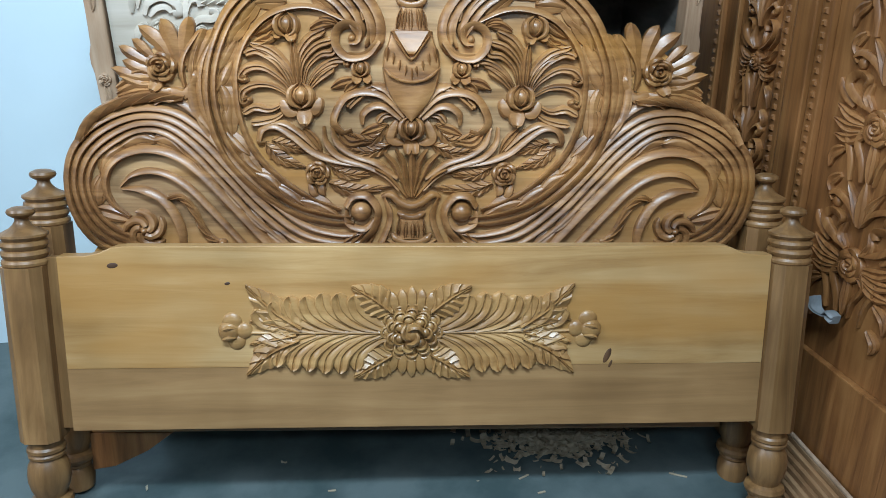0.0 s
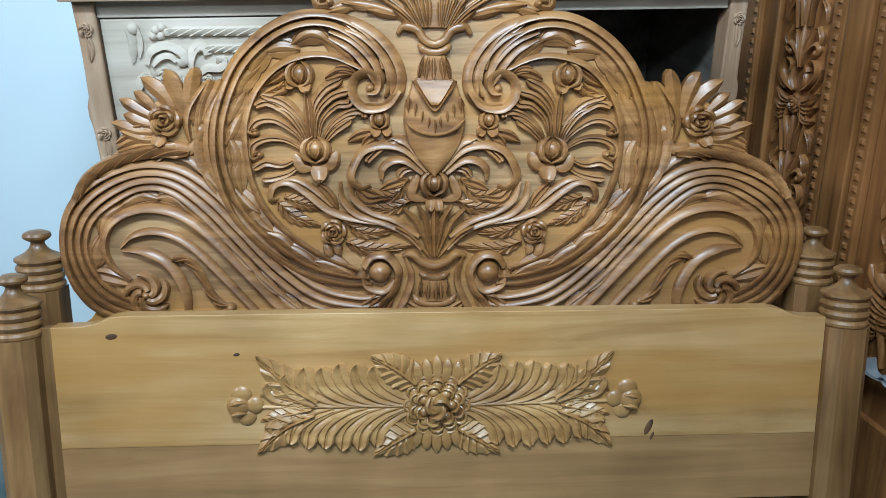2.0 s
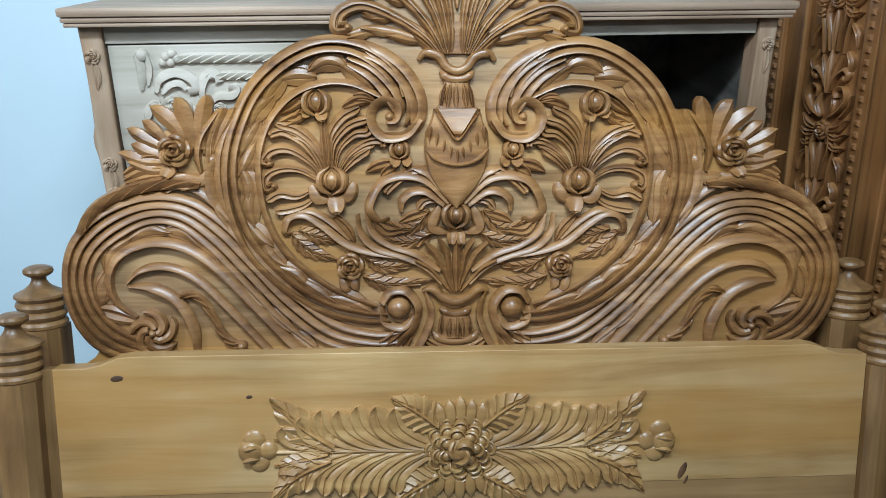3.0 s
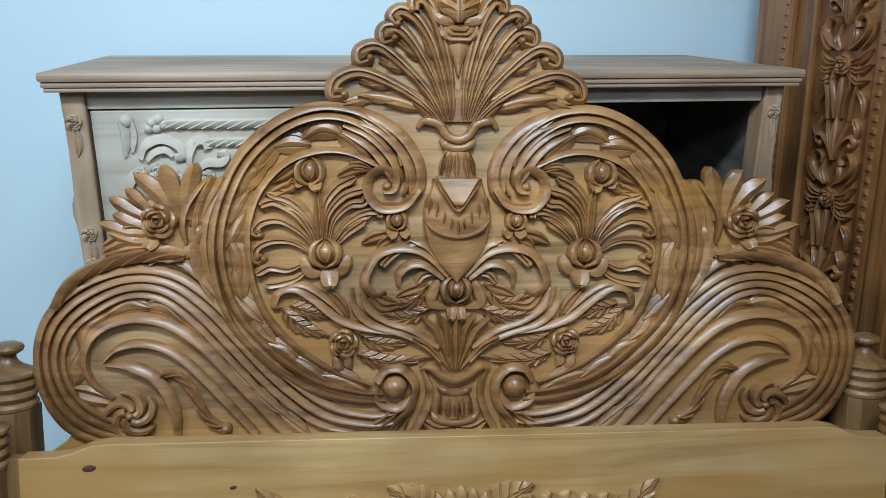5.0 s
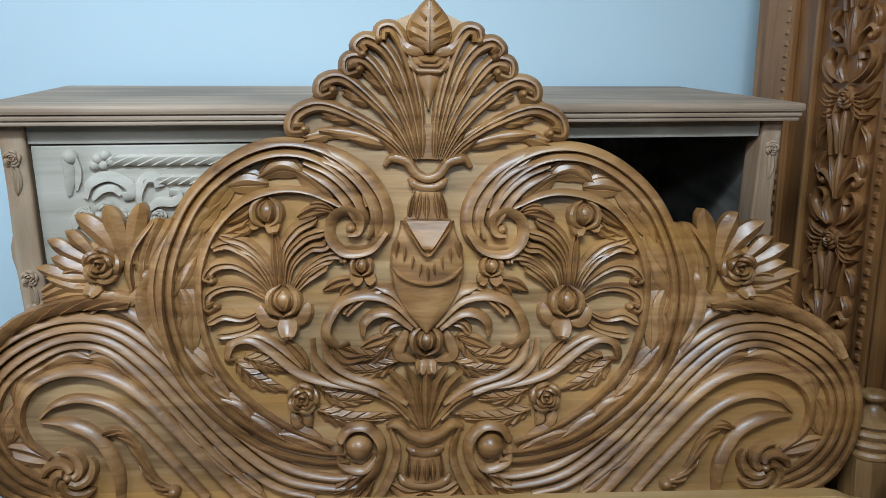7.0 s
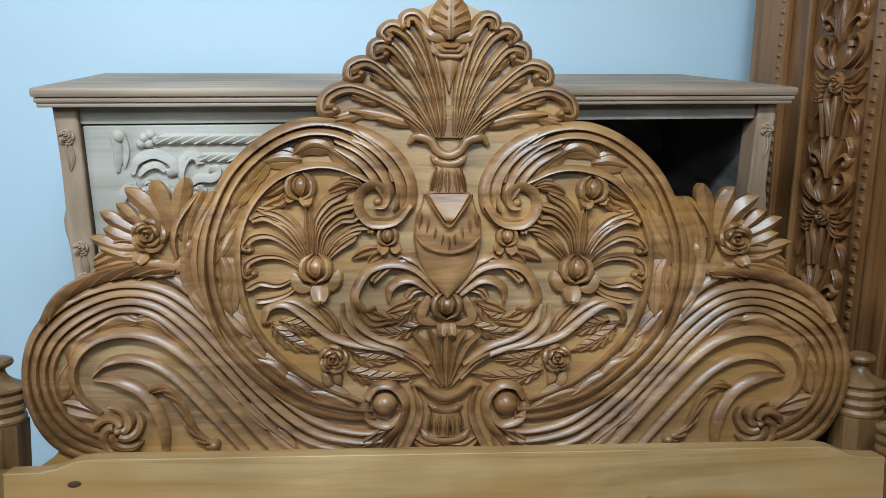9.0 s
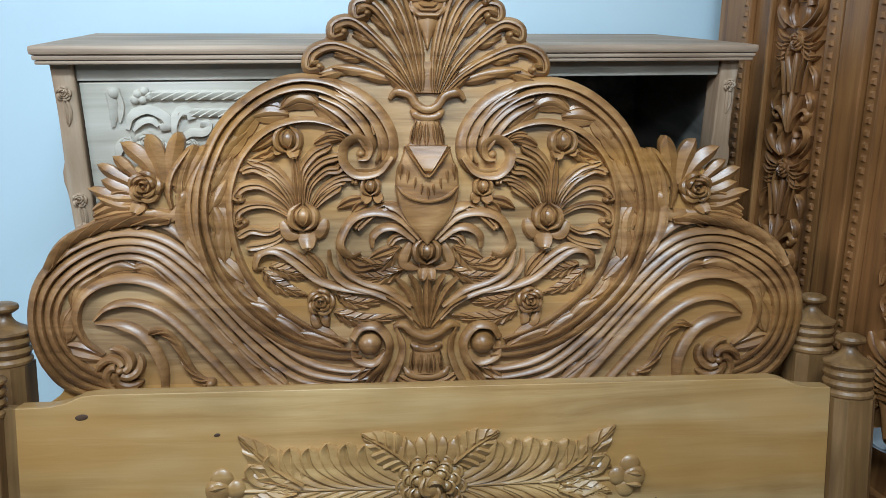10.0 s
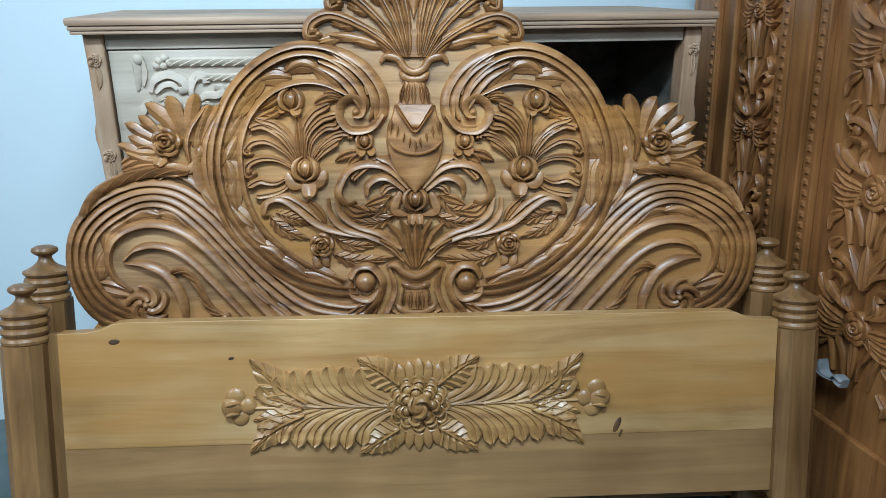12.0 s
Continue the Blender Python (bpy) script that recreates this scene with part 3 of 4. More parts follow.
# boss scroll at the bottom
ball(B, "ball", (-113, 698), 24.3, 24)
ridge(B, "strand", [(-147, 709), (-129, 733), (-97, 733), (-74, 700), (-84, 658), (-106, 632), (-129, 601)], 8.1, 18, .8, .6)
ridge(B, "strand", [(-145, 701), (-141, 670), (-106, 658), (-84, 683)], 7.1, 14, .6, .6)
ridge(B, "strand", [(-61, 731), (-48, 689), (-61, 642), (-88, 595)], 7.1, 14, .4, .8)
leaf(B, "leaf", [(-157, 617), (-127, 638), (-96, 669)], 9.1, 12)
leaf(B, "leaf", [(-132, 596), (-106, 616), (-84, 648)], 9.1, 12)
# left palm inside the heart (from bud_l)
frond(B, "frond", [(-254, 960), (-266, 992), (-292, 1026), (-326, 1045), (-351, 1040)], 8.1, 15)
frond(B, "frond", [(-254, 957), (-278, 987), (-316, 1011), (-350, 1009), (-366, 990), (-354, 984)], 9.1, 16)
frond(B, "frond", [(-262, 952), (-298, 972), (-336, 974), (-363, 960), (-363, 937), (-348, 942)], 9.1, 16)
frond(B, "frond", [(-264, 942), (-303, 922), (-337, 927), (-363, 914)], 8.1, 14)
frond(B, "frond", [(-249, 972), (-263, 1011), (-297, 1046), (-340, 1060)], 8.1, 14)
leaf(B, "leaf", [(-246, 972), (-249, 1031), (-253, 1070)], 8.1, 14)
frond(B, "frond", [(-239, 972), (-234, 1021), (-205, 1056), (-166, 1069)], 8.1, 15)
frond(B, "frond", [(-233, 970), (-223, 1011), (-195, 1039), (-171, 1043), (-166, 1053)], 8.1, 15)
frond(B, "frond", [(-227, 967), (-205, 1002), (-171, 1026), (-142, 1029), (-137, 1018)], 8.1, 15)
frond(B, "frond", [(-237, 977), (-242, 1031), (-219, 1070), (-183, 1090)], 9.1, 15)
frond(B, "frond", [(-223, 962), (-195, 992), (-166, 1012)], 8.1, 14)
leaf(B, "leaf", [(-214, 1090), (-185, 1102), (-156, 1102)], 9.1, 12)
leaf(B, "leaf", [(-291, 1078), (-320, 1062), (-344, 1055)], 9.1, 12)
leaf(B, "leaf", [(-291, 1085), (-301, 1070), (-325, 1068)], 9.1, 12)
rosette(B, "bud", (-264, 1097), 25.3, 20)
leaf(B, "sepal", [(-260, 1090), (-255, 1078), (-251, 1063)], 14.2, 16)
leaf(B, "sepal", [(-274, 1088), (-283, 1080), (-292, 1074)], 11.1, 14)
rosette(B, "bud", (-238, 950), 27.3, 22)
leaf(B, "petal", [(-279, 942), (-266, 917), (-243, 914)], 14.2, 14)
leaf(B, "petal", [(-196, 947), (-208, 920), (-233, 914)], 14.2, 14)
leaf(B, "sepal", [(-234, 928), (-231, 910), (-229, 888)], 19.2, 18)
# flower by the urn
rosette(B, "bud", (-109, 1010), 18.2, 18)
leaf(B, "sepal", [(-112, 998), (-117, 989), (-123, 979)], 12.1, 16)
leaf(B, "sepal", [(-102, 997), (-95, 989), (-88, 981)], 11.1, 15)
leaf(B, "leaf", [(-125, 987), (-151, 980), (-174, 968)], 9.1, 11)
leaf(B, "leaf", [(-117, 980), (-132, 972), (-145, 960)], 9.1, 11)
# acanthus from the middle
ridge(B, "frond", [(-12, 911), (-57, 952), (-102, 962), (-142, 950), (-164, 917), (-168, 892), (-149, 873), (-129, 879)], 9.1, 16, .9, .5)
ridge(B, "frond", [(-15, 921), (-52, 964), (-85, 977)], 8.1, 15, .9, .4)
ridge(B, "frond", [(-22, 906), (-57, 930), (-85, 930), (-105, 914), (-107, 891)], 8.1, 15, .9, .5)
frond(B, "frond", [(-7, 926), (-32, 957), (-62, 972), (-97, 966), (-137, 930)], 8.1, 14)
leaf(B, "feather", [(-52, 893), (-92, 856), (-157, 879)], 13.1, 14)
leaf(B, "feather", [(-45, 850), (-97, 830), (-162, 841)], 14.2, 14)
leaf(B, "leaf", [(-55, 891), (-87, 881), (-112, 869)], 9.1, 11)
ridge(B, "strand", [(-26, 747), (-61, 783), (-107, 804), (-157, 820), (-186, 851), (-191, 887)], 7.1, 13, .6, .5)
ridge(B, "strand", [(-31, 773), (-77, 807), (-127, 825), (-162, 851), (-174, 887)], 7.1, 13, .6, .5)
ridge(B, "strand", [(-97, 801), (-167, 812), (-216, 831), (-260, 867), (-294, 887), (-323, 880), (-332, 852), (-316, 850)], 8.1, 14, .6, .4)
ridge(B, "strand", [(-206, 836), (-236, 867), (-275, 892), (-309, 894)], 6.1, 12, .5, .5)
leaf(B, "feather", [(-304, 857), (-265, 842), (-211, 829)], 14.2, 12)
leaf(B, "feather", [(-319, 850), (-285, 816), (-231, 795)], 15.2, 12)
leaf(B, "feather", [(-177, 800), (-137, 781), (-71, 787)], 13.1, 12)
leaf(B, "feather", [(-182, 764), (-127, 746), (-41, 755)], 15.2, 13)
rosette(B, "rose", (-207, 784), 27.3, 20)
leaf(B, "petal", [(-225, 759), (-217, 739), (-207, 733)], 10.1, 11)
leaf(B, "petal", [(-197, 759), (-199, 744), (-192, 733)], 10.1, 11)
# plume under the bud
leaf(B, "blade", [(-5, 731), (-24, 776), (-38, 806), (-62, 832)], 7.0, 19)
leaf(B, "blade", [(-3, 731), (-13, 780), (-19, 812), (-36, 840)], 7.0, 22)
leaf(B, "blade", [(-9, 729), (-35, 760), (-52, 780), (-80, 796)], 6.5, 17)
leaf(B, "blade", [(2, 731), (2, 777), (1, 834)], 9.0, 26, False)
# corner leaf fan and rose
leaf(B, "blade", [(-506, 1021), (-529, 1059), (-566, 1092)], 16, 15)
leaf(B, "blade", [(-497, 1016), (-505, 1064), (-520, 1107)], 16.5, 15)
leaf(B, "blade", [(-483, 1011), (-477, 1064), (-463, 1112)], 16.5, 15)
leaf(B, "blade", [(-474, 1001), (-454, 1055), (-434, 1088)], 14, 14)
leaf(B, "blade", [(-467, 991), (-443, 1040), (-413, 1089)], 16.2, 14)
leaf(B, "blade", [(-544, 1025), (-562, 1044), (-582, 1066)], 11.1, 13)
leaf(B, "blade", [(-544, 1011), (-581, 1030), (-611, 1051)], 12.1, 12)
leaf(B, "blade", [(-540, 996), (-577, 1006), (-606, 1022)], 12.1, 12)
leaf(B, "blade", [(-536, 986), (-583, 989), (-631, 1006)], 12.1, 12)
leaf(B, "blade", [(-531, 980), (-569, 972), (-615, 989)], 11.1, 12)
rosette(B, "rose", (-528, 1009), 31.4, 26)
leaf(B, "sepal", [(-537, 984), (-542, 972), (-548, 958)], 15.2, 17)
leaf(B, "petal", [(-552, 982), (-534, 957), (-508, 964)], 14.2, 14)
leaf(B, "petal", [(-513, 962), (-485, 952), (-467, 980)], 14.2, 14)
ridge(B, "strand", [(-474, 989), (-463, 999), (-456, 987), (-468, 962), (-465, 923), (-439, 888), (-422, 863)], 8.1, 14, .5, .5)
ridge(B, "strand", [(-413, 1087), (-445, 1021), (-454, 962), (-444, 898), (-419, 848)], 8.1, 14, .6, .5)
ridge(B, "strand", [(-444, 1079), (-464, 1030), (-467, 991)], 7.1, 13, .6, .5)
ridge(B, "strand", [(-430, 1086), (-458, 1030), (-466, 972), (-456, 905), (-430, 852)], 7.1, 15, .6, .5)
ridge(B, "strand", [(-447, 1082), (-478, 1040), (-489, 1002), (-484, 968)], 7.1, 15, .6, .5)
# urn
band(B, "rim", [(-72, 1177), (-59, 1190), (-34, 1184), (-19, 1165), (0, 1157)], 9.1, 20)
band(B, "rim", [(-31, 1158), (-19, 1146), (0, 1142)], 8.1, 18)
leaf(B, "flute", [(-31, 1093), (-27, 1116), (-21, 1136)], 4.0, 16)
leaf(B, "flute", [(-18, 1091), (-15, 1116), (-11, 1138)], 5.1, 18)
leaf(B, "flute", [(-2, 1089), (-2, 1115), (-2, 1138)], 5.1, 19, False)
band(B, "rim", [(-40, 1089), (-24, 1081), (0, 1079)], 7.1, 16)
band(B, "rim", [(-61, 1014), (-36, 992), (0, 983)], 5.5, 38)
rosette(B, "bud", (0, 883), 26.3, 26, False)
leaf(B, "petal", [(-32, 901), (-45, 860), (-11, 848)], 13.1, 14)
leaf(B, "sepal", [(-7, 858), (-8, 843), (-10, 826)], 11.1, 18)
band(B, "rim", [(-66, 731), (-46, 736), (-25, 720), (0, 711)], 9.1, 18)
band(B, "rim", [(-31, 696), (-15, 688), (0, 685)], 8.1, 16)
leaf(B, "flute", [(-30, 644), (-29, 663), (-27, 682)], 4.0, 16)
leaf(B, "flute", [(-14, 639), (-13, 662), (-11, 681)], 5.1, 18)
leaf(B, "flute", [(3, 637), (3, 660), (3, 681)], 5.1, 19, False)
band(B, "rim", [(-45, 647), (-30, 633), (0, 627)], 8.1, 15)
leaf(B, "leaf", [(-61, 631), (-35, 615), (1, 617)], 9.1, 12)
leaf(B, "leaf", [(-60, 605), (-30, 597), (3, 603)], 9.1, 12)
# crest fronds
frond(B, "frond", [(-27, 1184), (-64, 1222), (-117, 1255), (-175, 1275), (-215, 1261), (-223, 1234), (-202, 1234)], 11.1, 19)
frond(B, "frond", [(-24, 1189), (-54, 1241), (-98, 1288), (-141, 1319), (-173, 1312), (-175, 1292), (-156, 1298)], 11.1, 20)
frond(B, "frond", [(-18, 1189), (-38, 1251), (-71, 1312), (-103, 1349), (-132, 1349), (-133, 1328), (-113, 1332)], 11.1, 20)
frond(B, "frond", [(-12, 1189), (-25, 1256), (-45, 1322), (-72, 1366), (-101, 1382), (-118, 1370), (-108, 1356)], 11.1, 20)
frond(B, "frond", [(-10, 1194), (-12, 1257), (-24, 1318), (-40, 1370), (-58, 1399), (-78, 1398), (-82, 1380)], 11.1, 20)
leaflets(B, "leaflet", [(-33, 1183), (-78, 1215), (-141, 1230), (-204, 1223)], 10.6, 15, 4)
leaflets(B, "leaflet", [(-26, 1187), (-69, 1232), (-127, 1255), (-175, 1256)], 9.6, 14, 5)
leaflets(B, "leaflet", [(-21, 1189), (-54, 1246), (-98, 1283), (-141, 1294)], 9.6, 14, 5)
leaflets(B, "leaflet", [(-15, 1189), (-35, 1256), (-64, 1303), (-108, 1326)], 9.6, 14, 5)
leaflets(B, "leaflet", [(-10, 1189), (-22, 1256), (-38, 1304), (-65, 1341)], 9.6, 14, 5)
leaflets(B, "leaflet", [(-6, 1189), (-10, 1237), (-17, 1275)], 7.6, 13, 3)
leaf(B, "petal", [(-8, 1360), (-36, 1366), (-56, 1392)], 12.1, 19)
shield(B, "throat", [(1270, 2), (1296, 10), (1326, 25)], 15)
shield(B, "bud", [(1360, 6), (1376, 31), (1396, 38), (1416, 33), (1436, 18), (1450, 4)], 24)
feather(B, "bud_leaf", [(0, 1362), (0, 1404), (0, 1450)], 34, 32, False, 5)
for a, b in ((52, 1056), (39, 1044), (26, 1030), (13, 1018)):
    leaf(B, "blade", [(-a, b - 44), (-a - 1, b - 22), (-a + 2, b)], 7.5, 32)
leaf(B, "blade", [(0, 966), (0, 988), (0, 1012)], 7.5, 33, False)
frond(B, "frond", [(-258, 934), (-289, 907), (-321, 897), (-347, 894)], 8.1, 13)
frond(B, "frond", [(-246, 967), (-259, 1001), (-287, 1031), (-313, 1039)], 7.1, 12)
frond(B, "frond", [(-229, 966), (-207, 996), (-181, 1016), (-156, 1021)], 7.1, 12)
leaf(B, "leaf", [(-286, 1109), (-306, 1094), (-335, 1077)], 8.1, 11)
leaf(B, "leaf", [(-195, 1109), (-171, 1108), (-151, 1095)], 9.1, 11)
frond(B, "frond", [(-15, 901), (-42, 913), (-62, 911), (-75, 896)], 7.1, 13)
leaf(B, "leaf", [(-157, 871), (-132, 851), (-82, 861)], 9.1, 12)
leaf(B, "leaf", [(-235, 882), (-211, 856), (-196, 829)], 8.1, 11)

cup(B, "calyx", (0, 1341), 42, 38, 22, False)
cup(B, "calyx", (0, 1346), 32, 27, 25, False)
cup(B, "calyx", (0, 1350), 21, 17, 28, False)
shield(B, "urn", [(900, 3), (918, 20), (938, 36), (960, 50), (988, 59), (1015, 62), (1042, 58), (1064, 50), (1086, 44)], 31)
cup(B, "collar", (0, 1060), 45, 56, 43, False, True)
band(B, "collar_edge", [(-44, 1086), (-22, 1056), (0, 1030)], 3.2, 44)
shield(B, "urn_neck", [(1089, 36), (1116, 28), (1140, 24)], 14)
shield(B, "urn_neck", [(635, 38), (662, 30), (688, 28)], 14)
shield(B, "plume_base", [(1189, 26), (1213, 34), (1247, 40)], 8)

POST_TOP = [(0.042, 0), (0.0455, 0.004), (0.0465, 0.01), (0.044, 0.016), (0.0395, 0.018), (0.0435, 0.022), (0.0465, 0.029), (0.0445, 0.036), (0.0395, 0.039), (0.0435, 0.043),
            (0.0465, 0.05), (0.0445, 0.057), (0.0395, 0.06), (0.043, 0.064), (0.0475, 0.069), (0.047, 0.074), (0.036, 0.08), (0.026, 0.086), (0.018, 0.094), (0.0135, 0.103),
            (0.0135, 0.109), (0.02, 0.113), (0.026, 0.118), (0.0275, 0.123), (0.0255, 0.129), (0.016, 0.134), (0.003, 0.136)]
LEG = [(0.034, 0), (0.038, 0.004), (0.041, 0.03), (0.04, 0.05), (0.033, 0.062), (0.037, 0.066), (0.037, 0.071), (0.034, 0.075), (0.045, 0.08), (0.049, 0.089), (0.046, 0.098),
       (0.035, 0.104), (0.037, 0.112), (0.043, 0.124), (0.0475, 0.143), (0.0475, 0.162), (0.044, 0.18), (0.035, 0.194), (0.041, 0.198), (0.042, 0.204), (0.038, 0.208),
       (0.043, 0.212), (0.043, 0.219), (0.039, 0.224), (0.039, 0.24)]


def turned_post(parent, x, y, foot, top):
    """Square shaft with eased corners, turned foot below and ringed finial above."""
    bm = block(bmesh.new(), (x - 0.0425, y - 0.0425, foot), (x + 0.0425, y + 0.0425, top))
    up = [e for e in bm.edges if abs(e.verts[0].co.z - e.verts[1].co.z) > 0.1]
    bmesh.ops.bevel(bm, geom=up, offset=0.018, segments=1, affect="EDGES", profile=0.6)
    post = part("post", bm, POST, parent)
    v, f = lathe([(r, z * 0.91) for r, z in POST_TOP])
    mesh_part("finial", v, f, POST, post, "ringed turned finial with a mushroom knob", m=pose(x, y, top - 0.001))
    v, f = lathe([(r * 0.92, z * foot / 0.24) for r, z in LEG])
    mesh_part("turned_leg", v, f, POST, post, "turned bulbous leg", m=pose(x, y, 0))
    return post


for x in (-0.816, 0.818):
    turned_post(headboard, x, 0.03, 0.24, 0.664)
part("lower_board", cutout([(-0.77, 0.15), (0.77, 0.15), (0.77, 0.57), (-0.77, 0.57)], 0.019, 0.044), CARVED, headboard)

part("corner_bracket", cutout([(-0.775, 0.149), (-0.775, 0.05), (-0.72, 0.06), (-0.64, 0.1), (-0.575, 0.149)], 0.02, 0.042, 0.002), DOOR, headboard, "reddish shaped corner bracket")

# ---- footboard ----
FOOT = Matrix(((0.99432, 0.10075, 0.03428, 0.10005), (-0.10575, 0.97150, 0.21214, 1.41061), (-0.01193, -0.21456, 0.97664, 0.00000), (0, 0, 0, 1)))
footboard = empty("footboard", FOOT, "pale sanded wooden footboard with carved flower spray between turned posts", "footboard")
CX = 0.01
bm = cutout([(-0.738, 0.404), (0.783, 0.404), (0.783, 0.651), (0.745, 0.652), (0.718, 0.656), (0.690, 0.668), (0.67, 0.672), (-0.6, 0.6725), (-0.625, 0.6695), (-0.652, 0.658), (-0.68, 0.652), (-0.738, 0.651)], 0.0, 0.036, 0.0012)
part("upper_plank", bm, PLANK, footboard)
part("lower_plank", cutout([(-0.738, 0.262), (0.783, 0.262), (0.783, 0.4038), (-0.738, 0.4038)], 0.0004, 0.036, 0.0), PLANK_LOW, footboard, "darker glued lower plank")
slab("tenon", (-0.764, 0.011, 0.264), (-0.7385, 0.034, 0.648), POST, footboard, 0.001, "recessed end of the planks at the post")
for x in (-0.805, 0.826):
    turned_post(footboard, x, 0.012, 0.245, 0.633)
B = Board(footboard, FLORAL, -0.003, True, None, 1.35, 1.3, 0, 1.68)
FX, FZ = 0, 482
leaf(B, "feather", [(-236, 493), (-298, 535), (-352, 590)], 25, 15)
leaf(B, "feather", [(-242, 486), (-301, 502), (-347, 510)], 15, 12)
leaf(B, "feather", [(-41, 528), (-83, 559), (-129, 586)], 25, 16)
ridge(B, "stem", [(-344, 485), (-206, 486), (-60, 484)], 3.7, 7, .6, 1)
leaf(B, "feather", [(-242, 468), (-304, 437), (-357, 387)], 25, 15)
leaf(B, "feather", [(-248, 479), (-303, 466), (-349, 457)], 15, 12)
leaf(B, "feather", [(-42, 433), (-79, 409), (-127, 379)], 25, 16)
for x, z, r, h in ((-384, 508, 22, 8), (-360, 488, 20, 9), (-376, 464, 20, 8), (-391, 487, 24, 14)):
    ball(B, "petal", (x, z), r, h)
for x, z in ((-386, 498), (-386, 476)):
    leaf(B, "petal", [(x - 18, z - 6), (x - 4, z), (x + 12, z - 2)], 6, 20)

for k in range(7):
    x = FX - 36 - 34 * k
    up = (92, 98, 99, 92, 92, 80, 60)[k]
    for f in (1, -1):
        frond(B, "frond", [(x, FZ + f * 4), (x - 42, FZ + f * (9 + up * 0.1)), (x - 78, FZ + f * up * 0.5), (x - 88, FZ + f * up * 0.9)], 11.2, 11 + 2 * (k % 2))
B.both = False
for q, count, wd, top in ((52, 12, 10, 10), (41, 10, 10, 14), (29, 7, 9, 18)):
    for k in range(count):
        a = 2 * math.pi * (k + 0.5 * (q == 41)) / count
        c = Vector((FX, FZ)) + Vector((math.cos(a), math.sin(a))) * q
        ball(B, "petal", (c.x, c.y), 13, top * 0.75)
        leaf(B, "petal", [(p.x, p.y) for p in arc(c, 13, a - 1.7, a + 1.7)], 4.5, top)
ball(B, "heart", (FX, FZ), 27, 19)
for k in range(3):
    a = 2.1 * k
    leaf(B, "petal", [(p.x, p.y) for p in arc(Vector((FX, FZ)), 25, a, a + 2.9, 5)], 7.5, 29)
for s in (1, -1):
    for k in range(-3, 4):
        leaf(B, "petal", [(FX + k * 17, FZ + s * (50 - abs(k) * 2)), (FX + k * 20, FZ + s * (82 - abs(k) * 4)), (FX + k * 22, FZ + s * (103 - abs(k) * 6))], 13, 11)


def knot(parent, x, z, r, stretch):
    v, f = dome(Vector((0, 0)), r, 0.0012, 0.0)
    mesh_part("knot", [(x + a * stretch + 0.35 * c, b, z + c) for a, b, c in v], f, KNOT, parent, "dark knot in the timber")


knot(footboard, -0.625, 0.632, 0.006, 1.9)
knot(footboard, -0.39, 0.592, 0.0035, 1.7)
knot(footboard, 0.432, 0.424, 0.017, 0.42)
knot(footboard, 0.44, 0.405, 0.009, 0.35)

# ---- cabinet behind ----
cabinet = empty("cabinet", pose(0.17, 1.87, 0), "unfinished greyish wooden cabinet with carved door and open compartment", "cabinet")
XL, XR = -0.706, 0.694
top = part("top", block(bmesh.new(), (-0.7315, -0.035, 1.236), (0.719, 0.468, 1.2525), 0.006), RAW_TOP, cabinet, "brown plank top with moulded edge")
part("moulding", block(bmesh.new(), (-0.7275, -0.031, 1.2265), (0.715, 0.466, 1.2357), 0.0035), RAW_TOP, top)
part("moulding", block(bmesh.new(), (-0.7245, -0.028, 1.2185), (0.712, 0.464, 1.2262), 0.003), RAW_TOP, top)
slab("top_rail", (-0.665, 0.001, 1.186), (0.65, 0.024, 1.218), RAW, cabinet)
slab("side", (XL, 0.044, 0.04), (XL + 0.018, 0.46, 1.218), RAW, cabinet)
# boards seen inside the open compartment take the darker, shaded tone
slab("side", (XR - 0.018, 0.044, 0.04), (XR, 0.46, 1.218), INNER_SHADED, cabinet)
slab("back", (XL + 0.019, 0.448, 0.04), (XR - 0.019, 0.46, 1.217), INNER_SHADED, cabinet)
slab("partition", (0.0, 0.03, 0.04), (0.018, 0.447, 1.185), INNER_SHADED, cabinet)
slab("bottom", (XL + 0.019, 0.03, 0.06), (XR - 0.019, 0.447, 0.08), INNER_SHADED, cabinet)
slab("shelf", (0.019, 0.04, 0.62), (XR - 0.019, 0.447, 0.638), INNER_SHADED, cabinet)


def wavy_post(x0, x1, s):
    """Front post whose outer edge is carved in shallow waves."""
    pts, n = [], 60
    for i in range(n + 1):
        z = 0.0 + 1.2178 * i / n
        edge = 0.0015 * math.sin(z * 21) + 0.006 * max(0, math.sin(z * 24 + 2.6)) ** 6 * (z < 1.02)
        pts.append(((x0 - edge) if s < 0 else (x1 + edge), z))
    pts += [(x1 if s < 0 else x0, 1.2178), (x1 if s < 0 else x0, 0.0)]
    return part("front_post", cutout(pts, -0.006, 0.043, 0.004), RAW_UP, cabinet, "front post with carved wavy edge")


left_post, right_post = wavy_post(XL, -0.666, -1), wavy_post(0.652, XR, 1)
for parent, x in ((left_post, -0.688), (right_post, 0.675)):
    for z in (1.165, 0.96, 0.9):
        P = Board(parent, RAW_UP, 0.004, False, pose(x, 0, z))
        rosette(P, "carving", (0, 0), 14, 11, False)
        leaf(P, "carving", [(0, -10), (3, -38), (0, -62)], 8, 8, False)
door = slab("door", (-0.662, 0.004, 0.1), (-0.004, 0.024, 1.183), RAW, cabinet, 0.002, "pale door with rope mouldings and carved scrolls")
P = Board(door, RAW, -0.0035, False)
ridge(P, "rope", [(-545, 1158), (-400, 1157), (-250, 1157), (-110, 1157)], 10, 9, 1, 1)
